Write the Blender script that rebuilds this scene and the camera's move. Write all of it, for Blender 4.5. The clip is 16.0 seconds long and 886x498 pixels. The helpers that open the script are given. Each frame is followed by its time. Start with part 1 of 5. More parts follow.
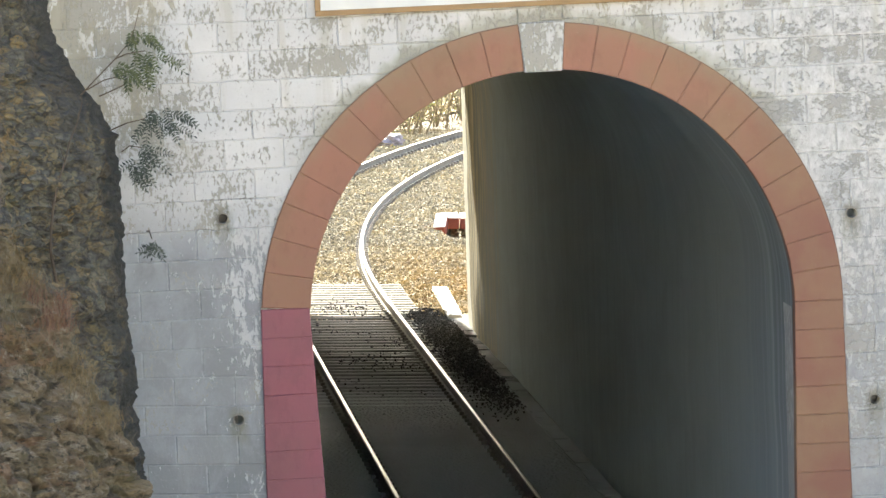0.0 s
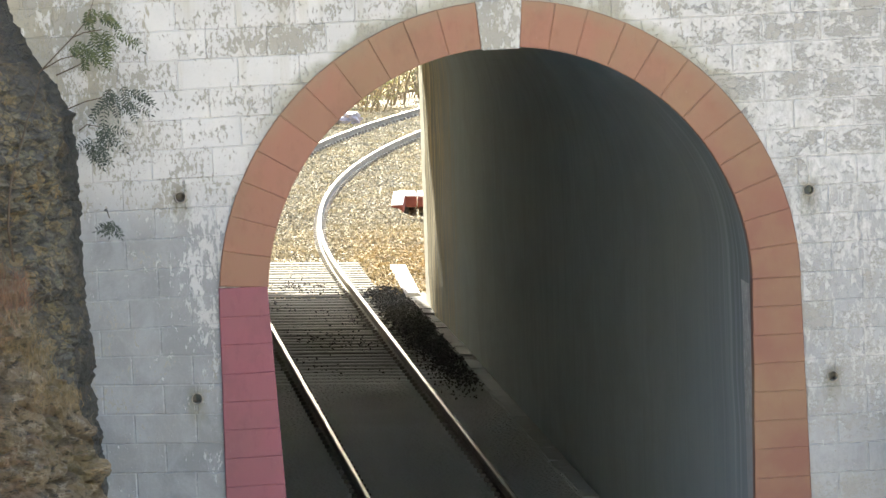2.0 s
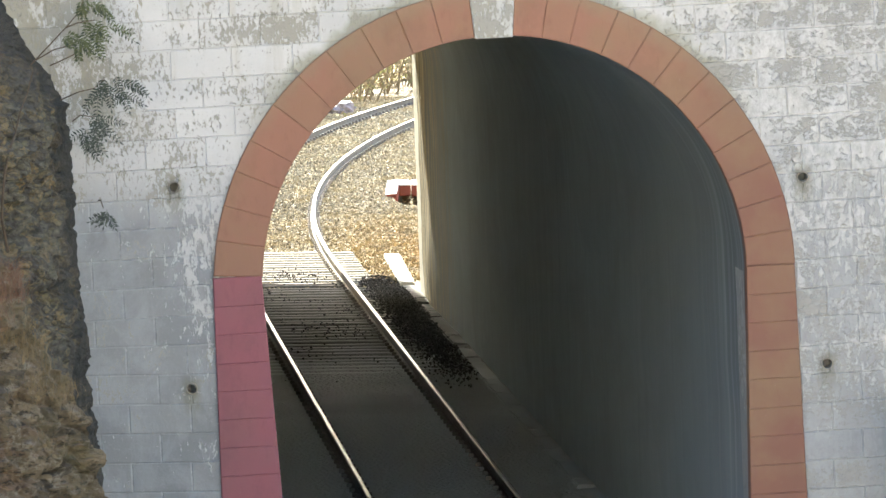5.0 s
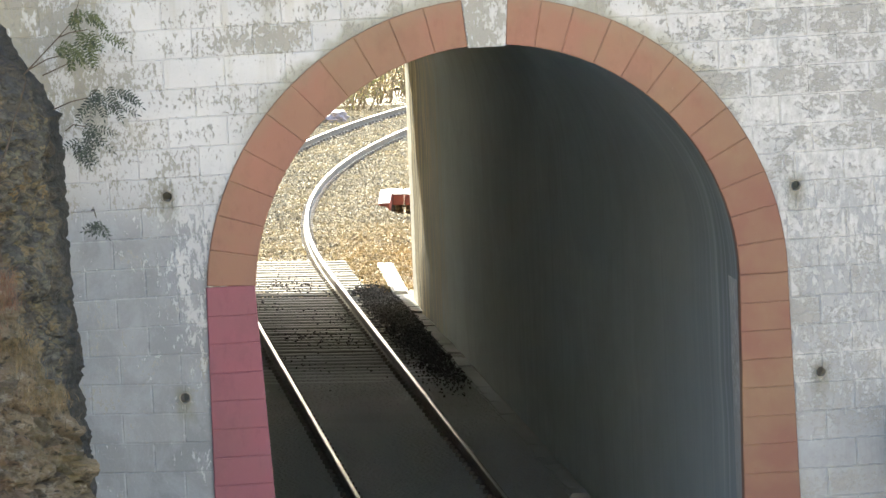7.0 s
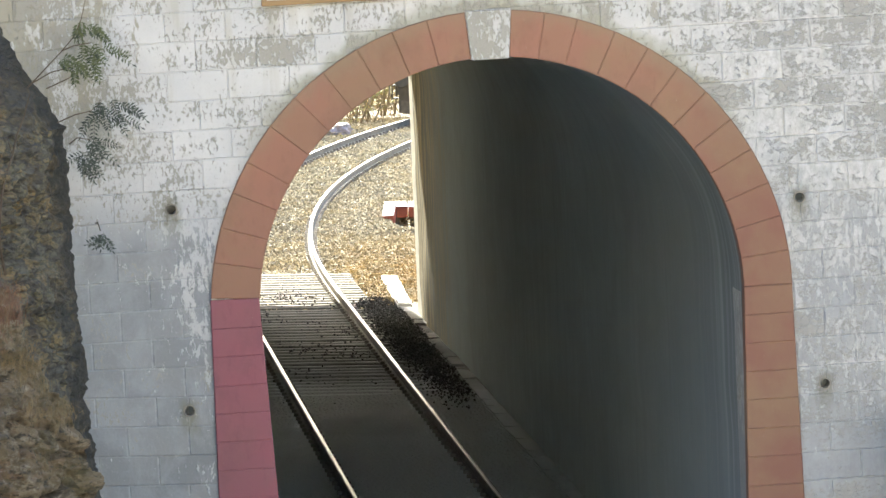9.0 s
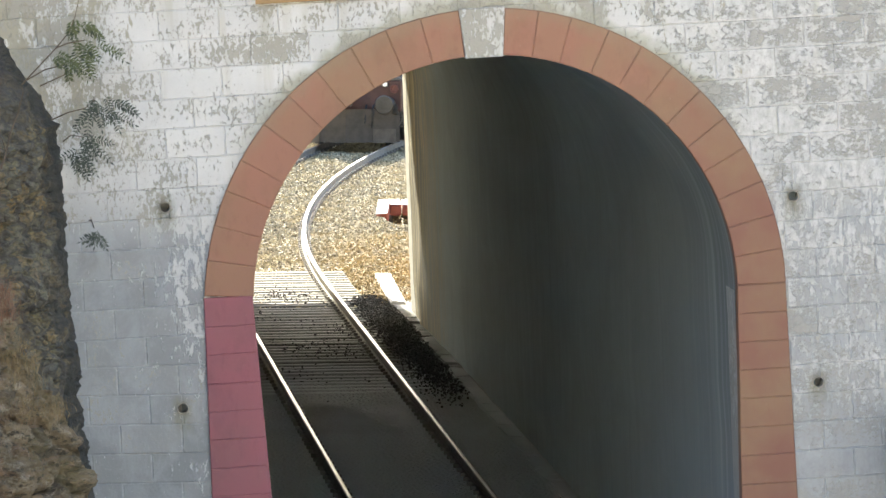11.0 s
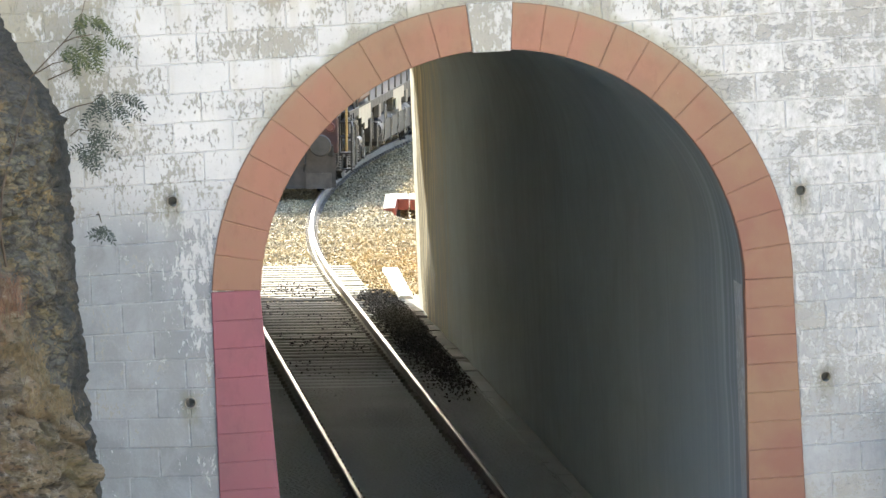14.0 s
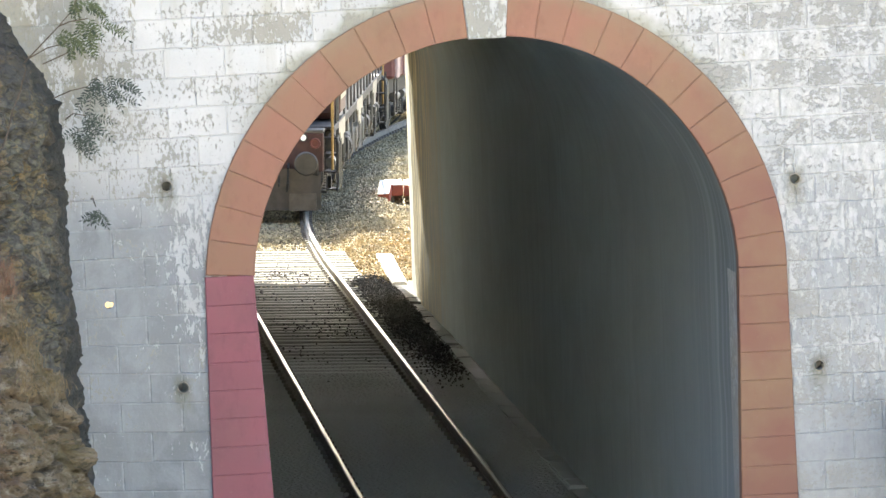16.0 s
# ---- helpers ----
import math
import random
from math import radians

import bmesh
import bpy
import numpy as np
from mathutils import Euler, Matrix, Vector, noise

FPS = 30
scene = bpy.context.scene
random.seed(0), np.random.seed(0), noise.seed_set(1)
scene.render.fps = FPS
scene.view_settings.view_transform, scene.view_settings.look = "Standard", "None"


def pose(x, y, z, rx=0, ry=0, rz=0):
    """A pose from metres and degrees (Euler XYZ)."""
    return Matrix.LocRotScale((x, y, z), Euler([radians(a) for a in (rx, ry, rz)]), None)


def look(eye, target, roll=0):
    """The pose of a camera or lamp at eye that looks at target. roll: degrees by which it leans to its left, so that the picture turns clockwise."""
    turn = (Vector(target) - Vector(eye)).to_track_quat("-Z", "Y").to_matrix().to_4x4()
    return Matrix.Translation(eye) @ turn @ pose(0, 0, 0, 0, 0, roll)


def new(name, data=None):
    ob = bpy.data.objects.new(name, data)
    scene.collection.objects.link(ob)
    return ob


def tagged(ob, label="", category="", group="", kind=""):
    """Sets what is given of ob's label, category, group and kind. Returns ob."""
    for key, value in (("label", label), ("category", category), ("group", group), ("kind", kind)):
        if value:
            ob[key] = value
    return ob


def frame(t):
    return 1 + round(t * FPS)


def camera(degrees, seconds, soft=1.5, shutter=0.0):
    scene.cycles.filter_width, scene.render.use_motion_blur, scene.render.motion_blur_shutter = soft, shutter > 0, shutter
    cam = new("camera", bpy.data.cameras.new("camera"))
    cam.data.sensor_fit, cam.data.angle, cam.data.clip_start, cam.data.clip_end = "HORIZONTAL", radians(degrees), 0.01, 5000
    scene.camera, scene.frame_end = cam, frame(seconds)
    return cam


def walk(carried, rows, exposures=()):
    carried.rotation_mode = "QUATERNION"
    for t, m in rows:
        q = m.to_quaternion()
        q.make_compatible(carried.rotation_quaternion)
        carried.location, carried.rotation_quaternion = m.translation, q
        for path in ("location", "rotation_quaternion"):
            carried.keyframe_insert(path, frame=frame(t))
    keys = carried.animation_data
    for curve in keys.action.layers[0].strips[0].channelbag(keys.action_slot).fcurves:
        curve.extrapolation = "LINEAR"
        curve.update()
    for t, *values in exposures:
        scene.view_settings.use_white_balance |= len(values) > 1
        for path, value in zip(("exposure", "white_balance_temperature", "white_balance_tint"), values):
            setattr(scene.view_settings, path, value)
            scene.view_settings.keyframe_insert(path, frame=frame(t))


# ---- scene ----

# World: x right, y along the track into the tunnel, z up; origin on the track's axis under the portal's face.
EYE = (-5.0968, -55.0771, 8.5325)
CANT = 2.6                                  # the track leans to the inside of its curve
PLANE = pose(0, 0, 0, 0, CANT, 0)           # the plane of the rail heads

cam = camera(8.455, 16.0, soft=1.5)
PATH = [
    (0.0, 85.5462, 2.5931, -4.1664),
    (0.5, 85.5323, 2.5972, -4.2381),
    (1.0, 85.4144, 2.4749, -4.3480),
    (1.5, 85.3472, 2.5847, -4.5538),
    (2.0, 85.3167, 2.7214, -4.5820),
    (2.5, 85.3044, 2.6697, -4.5049),
    (3.0, 85.2496, 2.8097, -4.5304),
    (3.5, 85.2404, 2.8606, -4.5748),
    (4.0, 85.2201, 2.8762, -4.6002),
    (6.5, 85.1983, 3.0669, -4.7165),
    (7.0, 85.2887, 3.0526, -4.7316),
    (7.5, 85.3328, 2.9373, -4.6805),
    (8.0, 85.3314, 3.0135, -4.6547),
    (8.5, 85.3502, 3.1030, -4.6863),
    (9.0, 85.4086, 3.1684, -4.7020),
    (11.5, 85.3848, 3.0571, -4.7621),
    (12.0, 85.3923, 3.0899, -4.7400),
    (12.5, 85.4003, 2.9674, -4.6755),
    (13.0, 85.3375, 3.0460, -4.6896),
    (13.5, 85.3194, 3.1553, -4.7114),
    (14.0, 85.3369, 3.0499, -4.6824),
    (14.5, 85.3409, 3.1291, -4.7056),
    (15.0, 85.3542, 3.0685, -4.7020),
    (15.5, 85.2833, 2.9587, -4.6595),
    (16.0, 85.2042, 2.7167, -4.7135),
]
walk(cam, [(t, pose(*EYE, rx, ry, rz)) for t, rx, ry, rz in PATH], exposures=[(0.0, 2.71, 6270, 6), (9.0, 2.69, 6200, 6), (12.5, 2.69, 6200, 6), (13.0, 2.72, 6180, 6), (13.5, 2.94, 6150, 6), (14.5, 2.98, 6120, 6), (16.0, 3.06, 6080, 6)])

# ---- light ----
SUN = Vector((-0.082, 1.50, 1.0)).normalized()
world = bpy.data.worlds.new("world")
scene.world = world
world.use_nodes = True
wn = world.node_tree.nodes
sky = wn.new("ShaderNodeTexSky")
sky.sky_type, sky.sun_disc = "NISHITA", False
sky.sun_elevation = math.asin(SUN.z)
sky.sun_rotation = math.atan2(SUN.x, SUN.y)
sky.dust_density = 3.0
world.node_tree.links.new(sky.outputs[0], wn["Background"].inputs[0])
wn["Background"].inputs[1].default_value = 0.10
sun = new("sun", bpy.data.lights.new("sun", "SUN"))
sun.data.energy, sun.data.angle, sun.data.color = 5.0, radians(0.6), (1.0, 0.92, 0.77)
sun.matrix_world = look(SUN * 200, (0, 0, 0))


# ---- materials ----
class Nodes:
    """Short hand for a procedural material."""

    def __init__(self, name, rough=0.8, metal=0.0):
        self.mat = bpy.data.materials.new(name)
        self.mat.use_nodes = True
        self.t = self.mat.node_tree
        self.bsdf = self.t.nodes["Principled BSDF"]
        self.bsdf.inputs["Roughness"].default_value = rough
        self.bsdf.inputs["Metallic"].default_value = metal

    def put(self, socket, value):
        if isinstance(value, bpy.types.NodeSocket):
            self.t.links.new(value, socket)
        elif isinstance(value, (tuple, list)) and len(value) == 3 and socket.type == "RGBA":
            socket.default_value = (*value, 1)
        else:
            socket.default_value = value

    def place(self, stretch=(1, 1, 1), own=False):
        """World position, or the object's own, scaled per axis."""
        if own:
            p = self.t.nodes.new("ShaderNodeTexCoord").outputs["Object"]
        else:
            p = self.t.nodes.new("ShaderNodeNewGeometry").outputs["Position"]
        m = self.t.nodes.new("ShaderNodeMapping")
        m.inputs["Scale"].default_value = stretch
        self.t.links.new(p, m.inputs["Vector"])
        return m.outputs[0]

    def noise(self, scale, where, detail=4.0, rough=0.55, warp=0.0):
        n = self.t.nodes.new("ShaderNodeTexNoise")
        for k, v in (("Scale", scale), ("Detail", detail), ("Roughness", rough), ("Distortion", warp)):
            n.inputs[k].default_value = v
        self.t.links.new(where, n.inputs["Vector"])
        return n.outputs["Fac"]

    def cells(self, scale, where, out="Distance"):
        n = self.t.nodes.new("ShaderNodeTexVoronoi")
        n.inputs["Scale"].default_value = scale
        self.t.links.new(where, n.inputs["Vector"])
        return n.outputs[out]

    def ramp(self, value, lo, hi, a=0.0, b=1.0):
        n = self.t.nodes.new("ShaderNodeMapRange")
        self.put(n.inputs["Value"], value)
        for k, v in (("From Min", lo), ("From Max", hi), ("To Min", a), ("To Max", b)):
            self.put(n.inputs[k], v)
        return n.outputs[0]

    def mix(self, f, a, b, kind="MIX"):
        n = self.t.nodes.new("ShaderNodeMix")
        n.data_type, n.blend_type = "RGBA", kind
        self.put(n.inputs[0], f)
        self.put(n.inputs[6], a)
        self.put(n.inputs[7], b)
        return n.outputs[2]

    def calc(self, op, a, b):
        n = self.t.nodes.new("ShaderNodeMath")
        n.operation = op
        self.put(n.inputs[0], a)
        self.put(n.inputs[1], b)
        return n.outputs[0]

    def axis(self, where, which):
        n = self.t.nodes.new("ShaderNodeSeparateXYZ")
        self.t.links.new(where, n.inputs[0])
        return n.outputs[which]

    def chance(self):
        return self.t.nodes.new("ShaderNodeObjectInfo").outputs["Random"]

    def island(self):
        return self.t.nodes.new("ShaderNodeNewGeometry").outputs["Random Per Island"]

    def bump(self, height, strength=0.5, depth=0.01):
        n = self.t.nodes.new("ShaderNodeBump")
        n.inputs["Strength"].default_value, n.inputs["Distance"].default_value = strength, depth
        self.t.links.new(height, n.inputs["Height"])
        self.t.links.new(n.outputs[0], self.bsdf.inputs["Normal"])

    def done(self, colour, rough=None):
        self.put(self.bsdf.inputs["Base Color"], colour)
        if rough is not None:
            self.put(self.bsdf.inputs["Roughness"], rough)
        return self.mat


def plain(name, colour, rough=0.6, metal=0.0, vary=0.18, scale=6.0):
    """A paint or metal with faint grime at two scales."""
    n = Nodes(name, rough, metal)
    p = n.place(own=True)
    g = n.noise(scale, p, 6)
    f = n.noise(scale * 9, p, 3)
    dark = tuple(c * (1 - vary * 2) for c in colour)
    n.bump(f, 0.15, 0.003)
    col = n.mix(n.ramp(g, 0.4, 0.7), colour, dark)
    return n.done(n.mix(n.ramp(f, 0.55, 0.75, 0, 0.35), col, dark))


def limewash(name="limewash", bare=0.0):
    """White limewash over grey-green stone, flaked off in patches; bare: how much more is lost."""
    n = Nodes(name, 0.9)
    p = n.place()
    z = n.axis(p, 2)
    x = n.axis(p, 0)
    own = n.chance()
    big = n.noise(0.8, p, 3)
    patch = n.noise(3.4, p, 3)
    fine = n.noise(55.0, p, 4)
    right = n.ramp(x, 1.0, 2.0)
    # how near the block's own edge, as a share of its size: the wash holds longest along the joints
    g = n.t.nodes.new("ShaderNodeTexCoord").outputs["Generated"]
    ex = n.calc("ABSOLUTE", n.calc("SUBTRACT", n.axis(g, 0), 0.5), 0)
    ez = n.calc("ABSOLUTE", n.calc("SUBTRACT", n.axis(g, 2), 0.5), 0)
    rim = n.calc("MAXIMUM", n.ramp(ex, 0.42, 0.5), n.ramp(ez, 0.36, 0.5))
    # flakes: sharp on the upper left, torn and close on the right
    chip = n.noise(24.0, n.place((1.25, 1.0, 0.72)), 8, 0.70, 0.2)
    torn = n.noise(22.0, n.place((0.8, 1.0, 1.05)), 10, 0.78, 0.15)
    flake = n.mix(right, chip, torn)
    lost = n.calc("ADD", n.ramp(z, 3.9, 5.2, -0.10, 0.0), n.calc("MULTIPLY", n.ramp(x, 1.5, 2.3), 0.045))
    lost = n.calc("ADD", lost, n.calc("MULTIPLY", n.ramp(x, -4.3, -3.4, 0.06, 0.0), n.ramp(z, 4.6, 5.6)))
    lost = n.calc("ADD", lost, n.calc("MULTIPLY", n.calc("MULTIPLY", right, n.ramp(z, 3.0, 4.0, 1.0, 0.0)), 0.07))
    lost = n.calc("ADD", lost, n.ramp(big, 0.3, 0.7, -0.04, 0.06))
    lost = n.calc("ADD", lost, n.ramp(patch, 0.3, 0.7, -0.12, 0.10))
    lost = n.calc("ADD", lost, n.ramp(own, 0, 1, -0.06, 0.035))
    lost = n.calc("SUBTRACT", lost, n.calc("MULTIPLY", rim, n.ramp(x, 0.8, 2.0, 0.02, 0.085)))
    edge = n.calc("ADD", n.calc("ADD", flake, lost), bare)
    soft = n.ramp(x, 1.0, 2.2, 0.008, 0.03)
    gone = n.ramp(edge, n.calc("SUBTRACT", 0.55, soft), n.calc("ADD", 0.55, soft))
    veil = n.ramp(edge, 0.46, 0.55, 0, 0.32)
    # dark line round each flake: the paint layer's edge shadow, drawn in colour
    lip_shade = n.calc("MULTIPLY", n.ramp(edge, 0.535, 0.55), n.ramp(edge, 0.55, 0.568, 1.0, 0.0))
    stone = n.mix(n.noise(3.0, p, 4), (0.292, 0.275, 0.228), (0.370, 0.353, 0.318))
    stone = n.mix(n.ramp(x, 1.0, 2.0), stone, n.mix(n.ramp(n.noise(5.0, p, 6, 0.7), 0.35, 0.65), (0.30, 0.288, 0.262), (0.355, 0.343, 0.318)))
    stone = n.mix(n.ramp(fine, 0.45, 0.75, 0, 0.3), stone, (0.232, 0.224, 0.194))
    wash = n.mix(n.ramp(n.noise(1.6, p, 4), 0.35, 0.65), (0.585, 0.572, 0.555), (0.499, 0.494, 0.486))
    wash = n.mix(n.calc("MULTIPLY", right, n.ramp(n.noise(14.0, n.place((1, 1, 0.6)), 8, 0.75), 0.42, 0.62)), wash, (0.375, 0.365, 0.348))
    # thin grey wash, worn through, on the lower courses; white scrapes hold near the arch
    low = n.ramp(n.calc("ADD", z, n.calc("MULTIPLY", big, 1.4)), 4.9, 5.6, 1.0, 0.0)
    low = n.calc("MULTIPLY", low, n.ramp(x, 1.0, 2.0, 1.0, 0.75))
    band = n.calc("MULTIPLY", n.ramp(x, -3.62, -3.15, 0.0, 0.17), n.ramp(n.calc("ADD", n.calc("ADD", z, n.calc("MULTIPLY", patch, 0.6)), right), 3.3, 3.75, 0.25, 1.0))
    band = n.calc("SUBTRACT", band, n.ramp(z, 3.6, 4.6, 0.05, 0.0))
    scrape = n.calc("ADD", n.noise(13.0, n.place((1.4, 1.0, 0.62)), 8, 0.70, 0.35), n.calc("ADD", band, n.ramp(patch, 0.3, 0.7, -0.08, 0.08)))
    scrape = n.ramp(scrape, 0.600, 0.640, 0.0, 0.85)
    cloud = n.ramp(n.noise(2.6, n.place((1, 1, 0.7)), 9, 0.72, 0.5), 0.44, 0.60, 0.0, 0.7)
    grey = n.mix(n.noise(1.1, p, 5), (0.245, 0.248, 0.249), (0.202, 0.205, 0.206))
    grey = n.mix(n.ramp(own, 0, 1, 0.0, 0.35), grey, (0.267, 0.262, 0.254))
    grey = n.mix(cloud, grey, (0.323, 0.329, 0.335))
    rub = n.ramp(n.noise(17.0, n.place((0.6, 1.0, 1.2)), 8, 0.75), 0.60, 0.68, 0.0, 0.5)
    grey = n.mix(rub, grey, (0.396, 0.400, 0.404))
    grey = n.mix(n.calc("MULTIPLY", n.ramp(rim, 0.45, 1.0), n.ramp(n.noise(9.0, p, 6, 0.7), 0.42, 0.58, 0.0, 0.7)), grey, (0.396, 0.396, 0.391))
    thin = n.calc("MULTIPLY", low, n.calc("SUBTRACT", 1.0, scrape))
    wash = n.mix(thin, wash, grey)
    wash = n.mix(veil, wash, (0.421, 0.413, 0.396))
    wash = n.mix(n.ramp(own, 0, 1, 0.0, 0.2), wash, (0.404, 0.400, 0.391))
    streak = n.ramp(n.noise(1.7, n.place((3.2, 3.0, 0.3)), 4), 0.53, 0.66, 0, 0.45)
    streak = n.calc("MULTIPLY", streak, n.ramp(z, 4.8, 6.0))
    wash = n.mix(streak, wash, (0.361, 0.335, 0.258))
    # brown run-off where the cliff drains over the upper left: whole patches bare and stained
    tan = n.calc("ADD", n.noise(2.6, n.place((1.6, 1.0, 0.75)), 9, 0.66, 0.5), n.ramp(x, -4.6, -3.1, 0.05, -0.14))
    tan = n.calc("MULTIPLY", n.ramp(tan, 0.485, 0.515, 0, 0.85), n.ramp(z, 4.9, 5.5))
    wash = n.mix(tan, wash, n.mix(n.noise(6.0, n.place((2, 2, 0.5)), 5), (0.258, 0.232, 0.168), (0.335, 0.310, 0.237)))
    # smears of mortar along the arch
    dx, dz = n.calc("SUBTRACT", x, -0.285), n.calc("SUBTRACT", z, 3.6)
    r = n.calc("SQRT", n.calc("ADD", n.calc("MULTIPLY", dx, dx), n.calc("MULTIPLY", dz, dz)), 0)
    smear = n.calc("MULTIPLY", n.ramp(n.calc("SUBTRACT", r, n.calc("MULTIPLY", patch, 0.55)), 2.44, 2.58, 0.85, 0.0), n.ramp(z, 4.9, 5.5))
    if not bare:
        wash = n.mix(smear, wash, (0.310, 0.297, 0.232))
    wash = n.mix(n.ramp(fine, 0.5, 0.8, 0, 0.2), wash, (0.361, 0.353, 0.335))
    col = n.mix(gone, wash, stone)
    col = n.mix(n.calc("MULTIPLY", lip_shade, n.ramp(x, 1.0, 2.0, 0.4, 0.0)), col, (0.163, 0.150, 0.120))
    relief = n.calc("ADD", n.calc("MULTIPLY", n.calc("MAXIMUM", gone, thin), -0.9), n.calc("MULTIPLY", fine, 0.3))
    n.bump(n.calc("ADD", relief, n.calc("MULTIPLY", n.noise(8.0, p, 6, 0.65), 0.8)), 0.7, 0.008)
    # algae run out of the weep pipes
    for hx, hz in ((-3.30, 4.62), (-3.24, 2.75), (2.53, 4.38), (2.68, 2.63)):
        wide = n.ramp(n.calc("ABSOLUTE", n.calc("SUBTRACT", x, hx), 0), 0.05, 0.11, 1.0, 0.0)
        down = n.calc("MULTIPLY", n.ramp(z, hz - 0.30, hz - 0.12), n.ramp(z, hz + 0.06, hz + 0.14, 1.0, 0.0))
        run = n.calc("MULTIPLY", n.calc("MULTIPLY", wide, down), n.ramp(flake, 0.35, 0.6, 0.25, 0.75))
        col = n.mix(run, col, (0.189, 0.176, 0.120))
    return n.done(col)


def ring_paint(name, a, b):
    """Flat masonry paint, sun-faded in patches, rubbed and speckled, with mould along the upper rim."""
    n = Nodes(name, 0.75)
    p = n.place()
    x, z = n.axis(p, 0), n.axis(p, 2)
    col = n.mix(n.ramp(n.chance(), 0, 1), a, b)
    col = n.mix(n.ramp(x, 1.2, 1.9, 0.0, 0.9), col, (0.191, 0.087, 0.060))
    col = n.mix(n.ramp(n.noise(1.1, p, 5), 0.45, 0.62, 0, 0.65), col, (b[0] * 0.90, b[1] * 1.10, b[2] * 0.98))
    col = n.mix(n.ramp(n.noise(2.3, n.place((1, 1, 0.7)), 8, 0.7), 0.50, 0.62, 0, 0.45), col, tuple(c * 0.80 for c in b))
    col = n.mix(n.ramp(n.noise(9, n.place((1.5, 1, 0.5)), 8, 0.72), 0.55, 0.66, 0, 0.35), col, tuple(c * 0.72 for c in a))
    dx, dz = n.calc("SUBTRACT", x, -0.285), n.calc("SUBTRACT", z, 3.6)
    r = n.calc("SQRT", n.calc("ADD", n.calc("MULTIPLY", dx, dx), n.calc("MULTIPLY", dz, dz)), 0)
    mould = n.calc("ADD", r, n.calc("MULTIPLY", n.noise(3.0, p, 8, 0.7), 0.45))
    mould = n.calc("MULTIPLY", n.ramp(mould, 2.76, 2.92, 0.0, 0.5), n.ramp(z, 4.6, 5.4))
    col = n.mix(mould, col, (0.232, 0.172, 0.107))
    speck = n.ramp(n.noise(30, p, 3), 0.68, 0.74, 0, 0.3)
    n.bump(n.noise(25, p, 6, 0.65), 0.3, 0.005)
    return n.done(n.mix(speck, col, (0.344, 0.249, 0.181)))


def sooty():
    """Grey cement lining; smoke-stained, darkened against daylight and with pale runs at the near mouth, water-stained
    brown at the far one.
    """
    n = Nodes("tunnel_cement", 0.8)
    s = n.place((2.6, 2.6, 0.10))
    p = n.place()
    y, z = n.axis(p, 1), n.axis(p, 2)
    a = n.noise(1.3, s, 6, 0.6)
    b = n.noise(4.0, s, 4)
    col = n.mix(n.ramp(a, 0.3, 0.7), (0.61, 0.695, 0.725), (0.68, 0.755, 0.775))
    col = n.mix(n.ramp(b, 0.5, 0.75, 0, 0.35), col, (0.42, 0.45, 0.47))
    blot = n.noise(0.55, n.place((1, 1, 1.6)), 7, 0.68, 0.6)
    col = n.mix(n.ramp(blot, 0.42, 0.62, 0, 0.4), col, (0.50, 0.55, 0.565))
    # smoke stain, darkened further to offset daylight near the mouth, washed off in upright runs
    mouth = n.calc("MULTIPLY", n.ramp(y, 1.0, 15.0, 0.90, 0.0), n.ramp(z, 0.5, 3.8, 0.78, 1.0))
    runs = n.ramp(n.noise(1.0, n.place((0.4, 3.4, 0.05)), 4, 0.65), 0.46, 0.60, 0.0, 1.0)
    runs = n.calc("MULTIPLY", runs, n.ramp(n.calc("ADD", y, n.calc("MULTIPLY", a, 3.0)), 2.6, 7.6, 0.9, 0.0))
    runs = n.calc("MULTIPLY", runs, n.ramp(z, 3.2, 5.4, 1.0, 0.25))
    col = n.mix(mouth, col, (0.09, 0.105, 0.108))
    col = n.mix(runs, col, (0.33, 0.355, 0.36))
    # darker teal towards the far end, offsetting the warm light that enters there
    col = n.mix(n.ramp(y, 32.0, 39.0, 0.0, 0.35), col, (0.30, 0.37, 0.39))
    # sheen raised inside to lift the dark wall, cut near the sunlit far mouth
    n.put(n.bsdf.inputs["Specular IOR Level"], n.ramp(y, 33.0, 38.0, 0.6, 0.1))
    fall = n.noise(1.9, n.place((2.6, 2.6, 0.16)), 9, 0.70, 0.4)
    brown = n.mix(n.ramp(fall, 0.42, 0.60), (0.17, 0.15, 0.10), (0.60, 0.50, 0.31))
    brown = n.mix(n.ramp(n.noise(9.0, n.place((2, 2, 0.2)), 6, 0.7), 0.50, 0.62, 0, 0.6), brown, (0.10, 0.092, 0.068))
    col = n.mix(n.ramp(n.calc("ADD", y, n.calc("MULTIPLY", fall, 7.0)), 37.0, 42.0), col, brown)
    # white end band: limewash that also stands in for the sunlit jamb edge
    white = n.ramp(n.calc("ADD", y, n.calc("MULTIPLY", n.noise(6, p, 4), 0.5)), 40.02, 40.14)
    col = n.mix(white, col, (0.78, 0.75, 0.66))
    n.bump(n.calc("ADD", n.noise(14, p, 5), n.calc("MULTIPLY", n.noise(2.0, p, 5), 2.0)), 0.4, 0.012)
    return n.done(col)


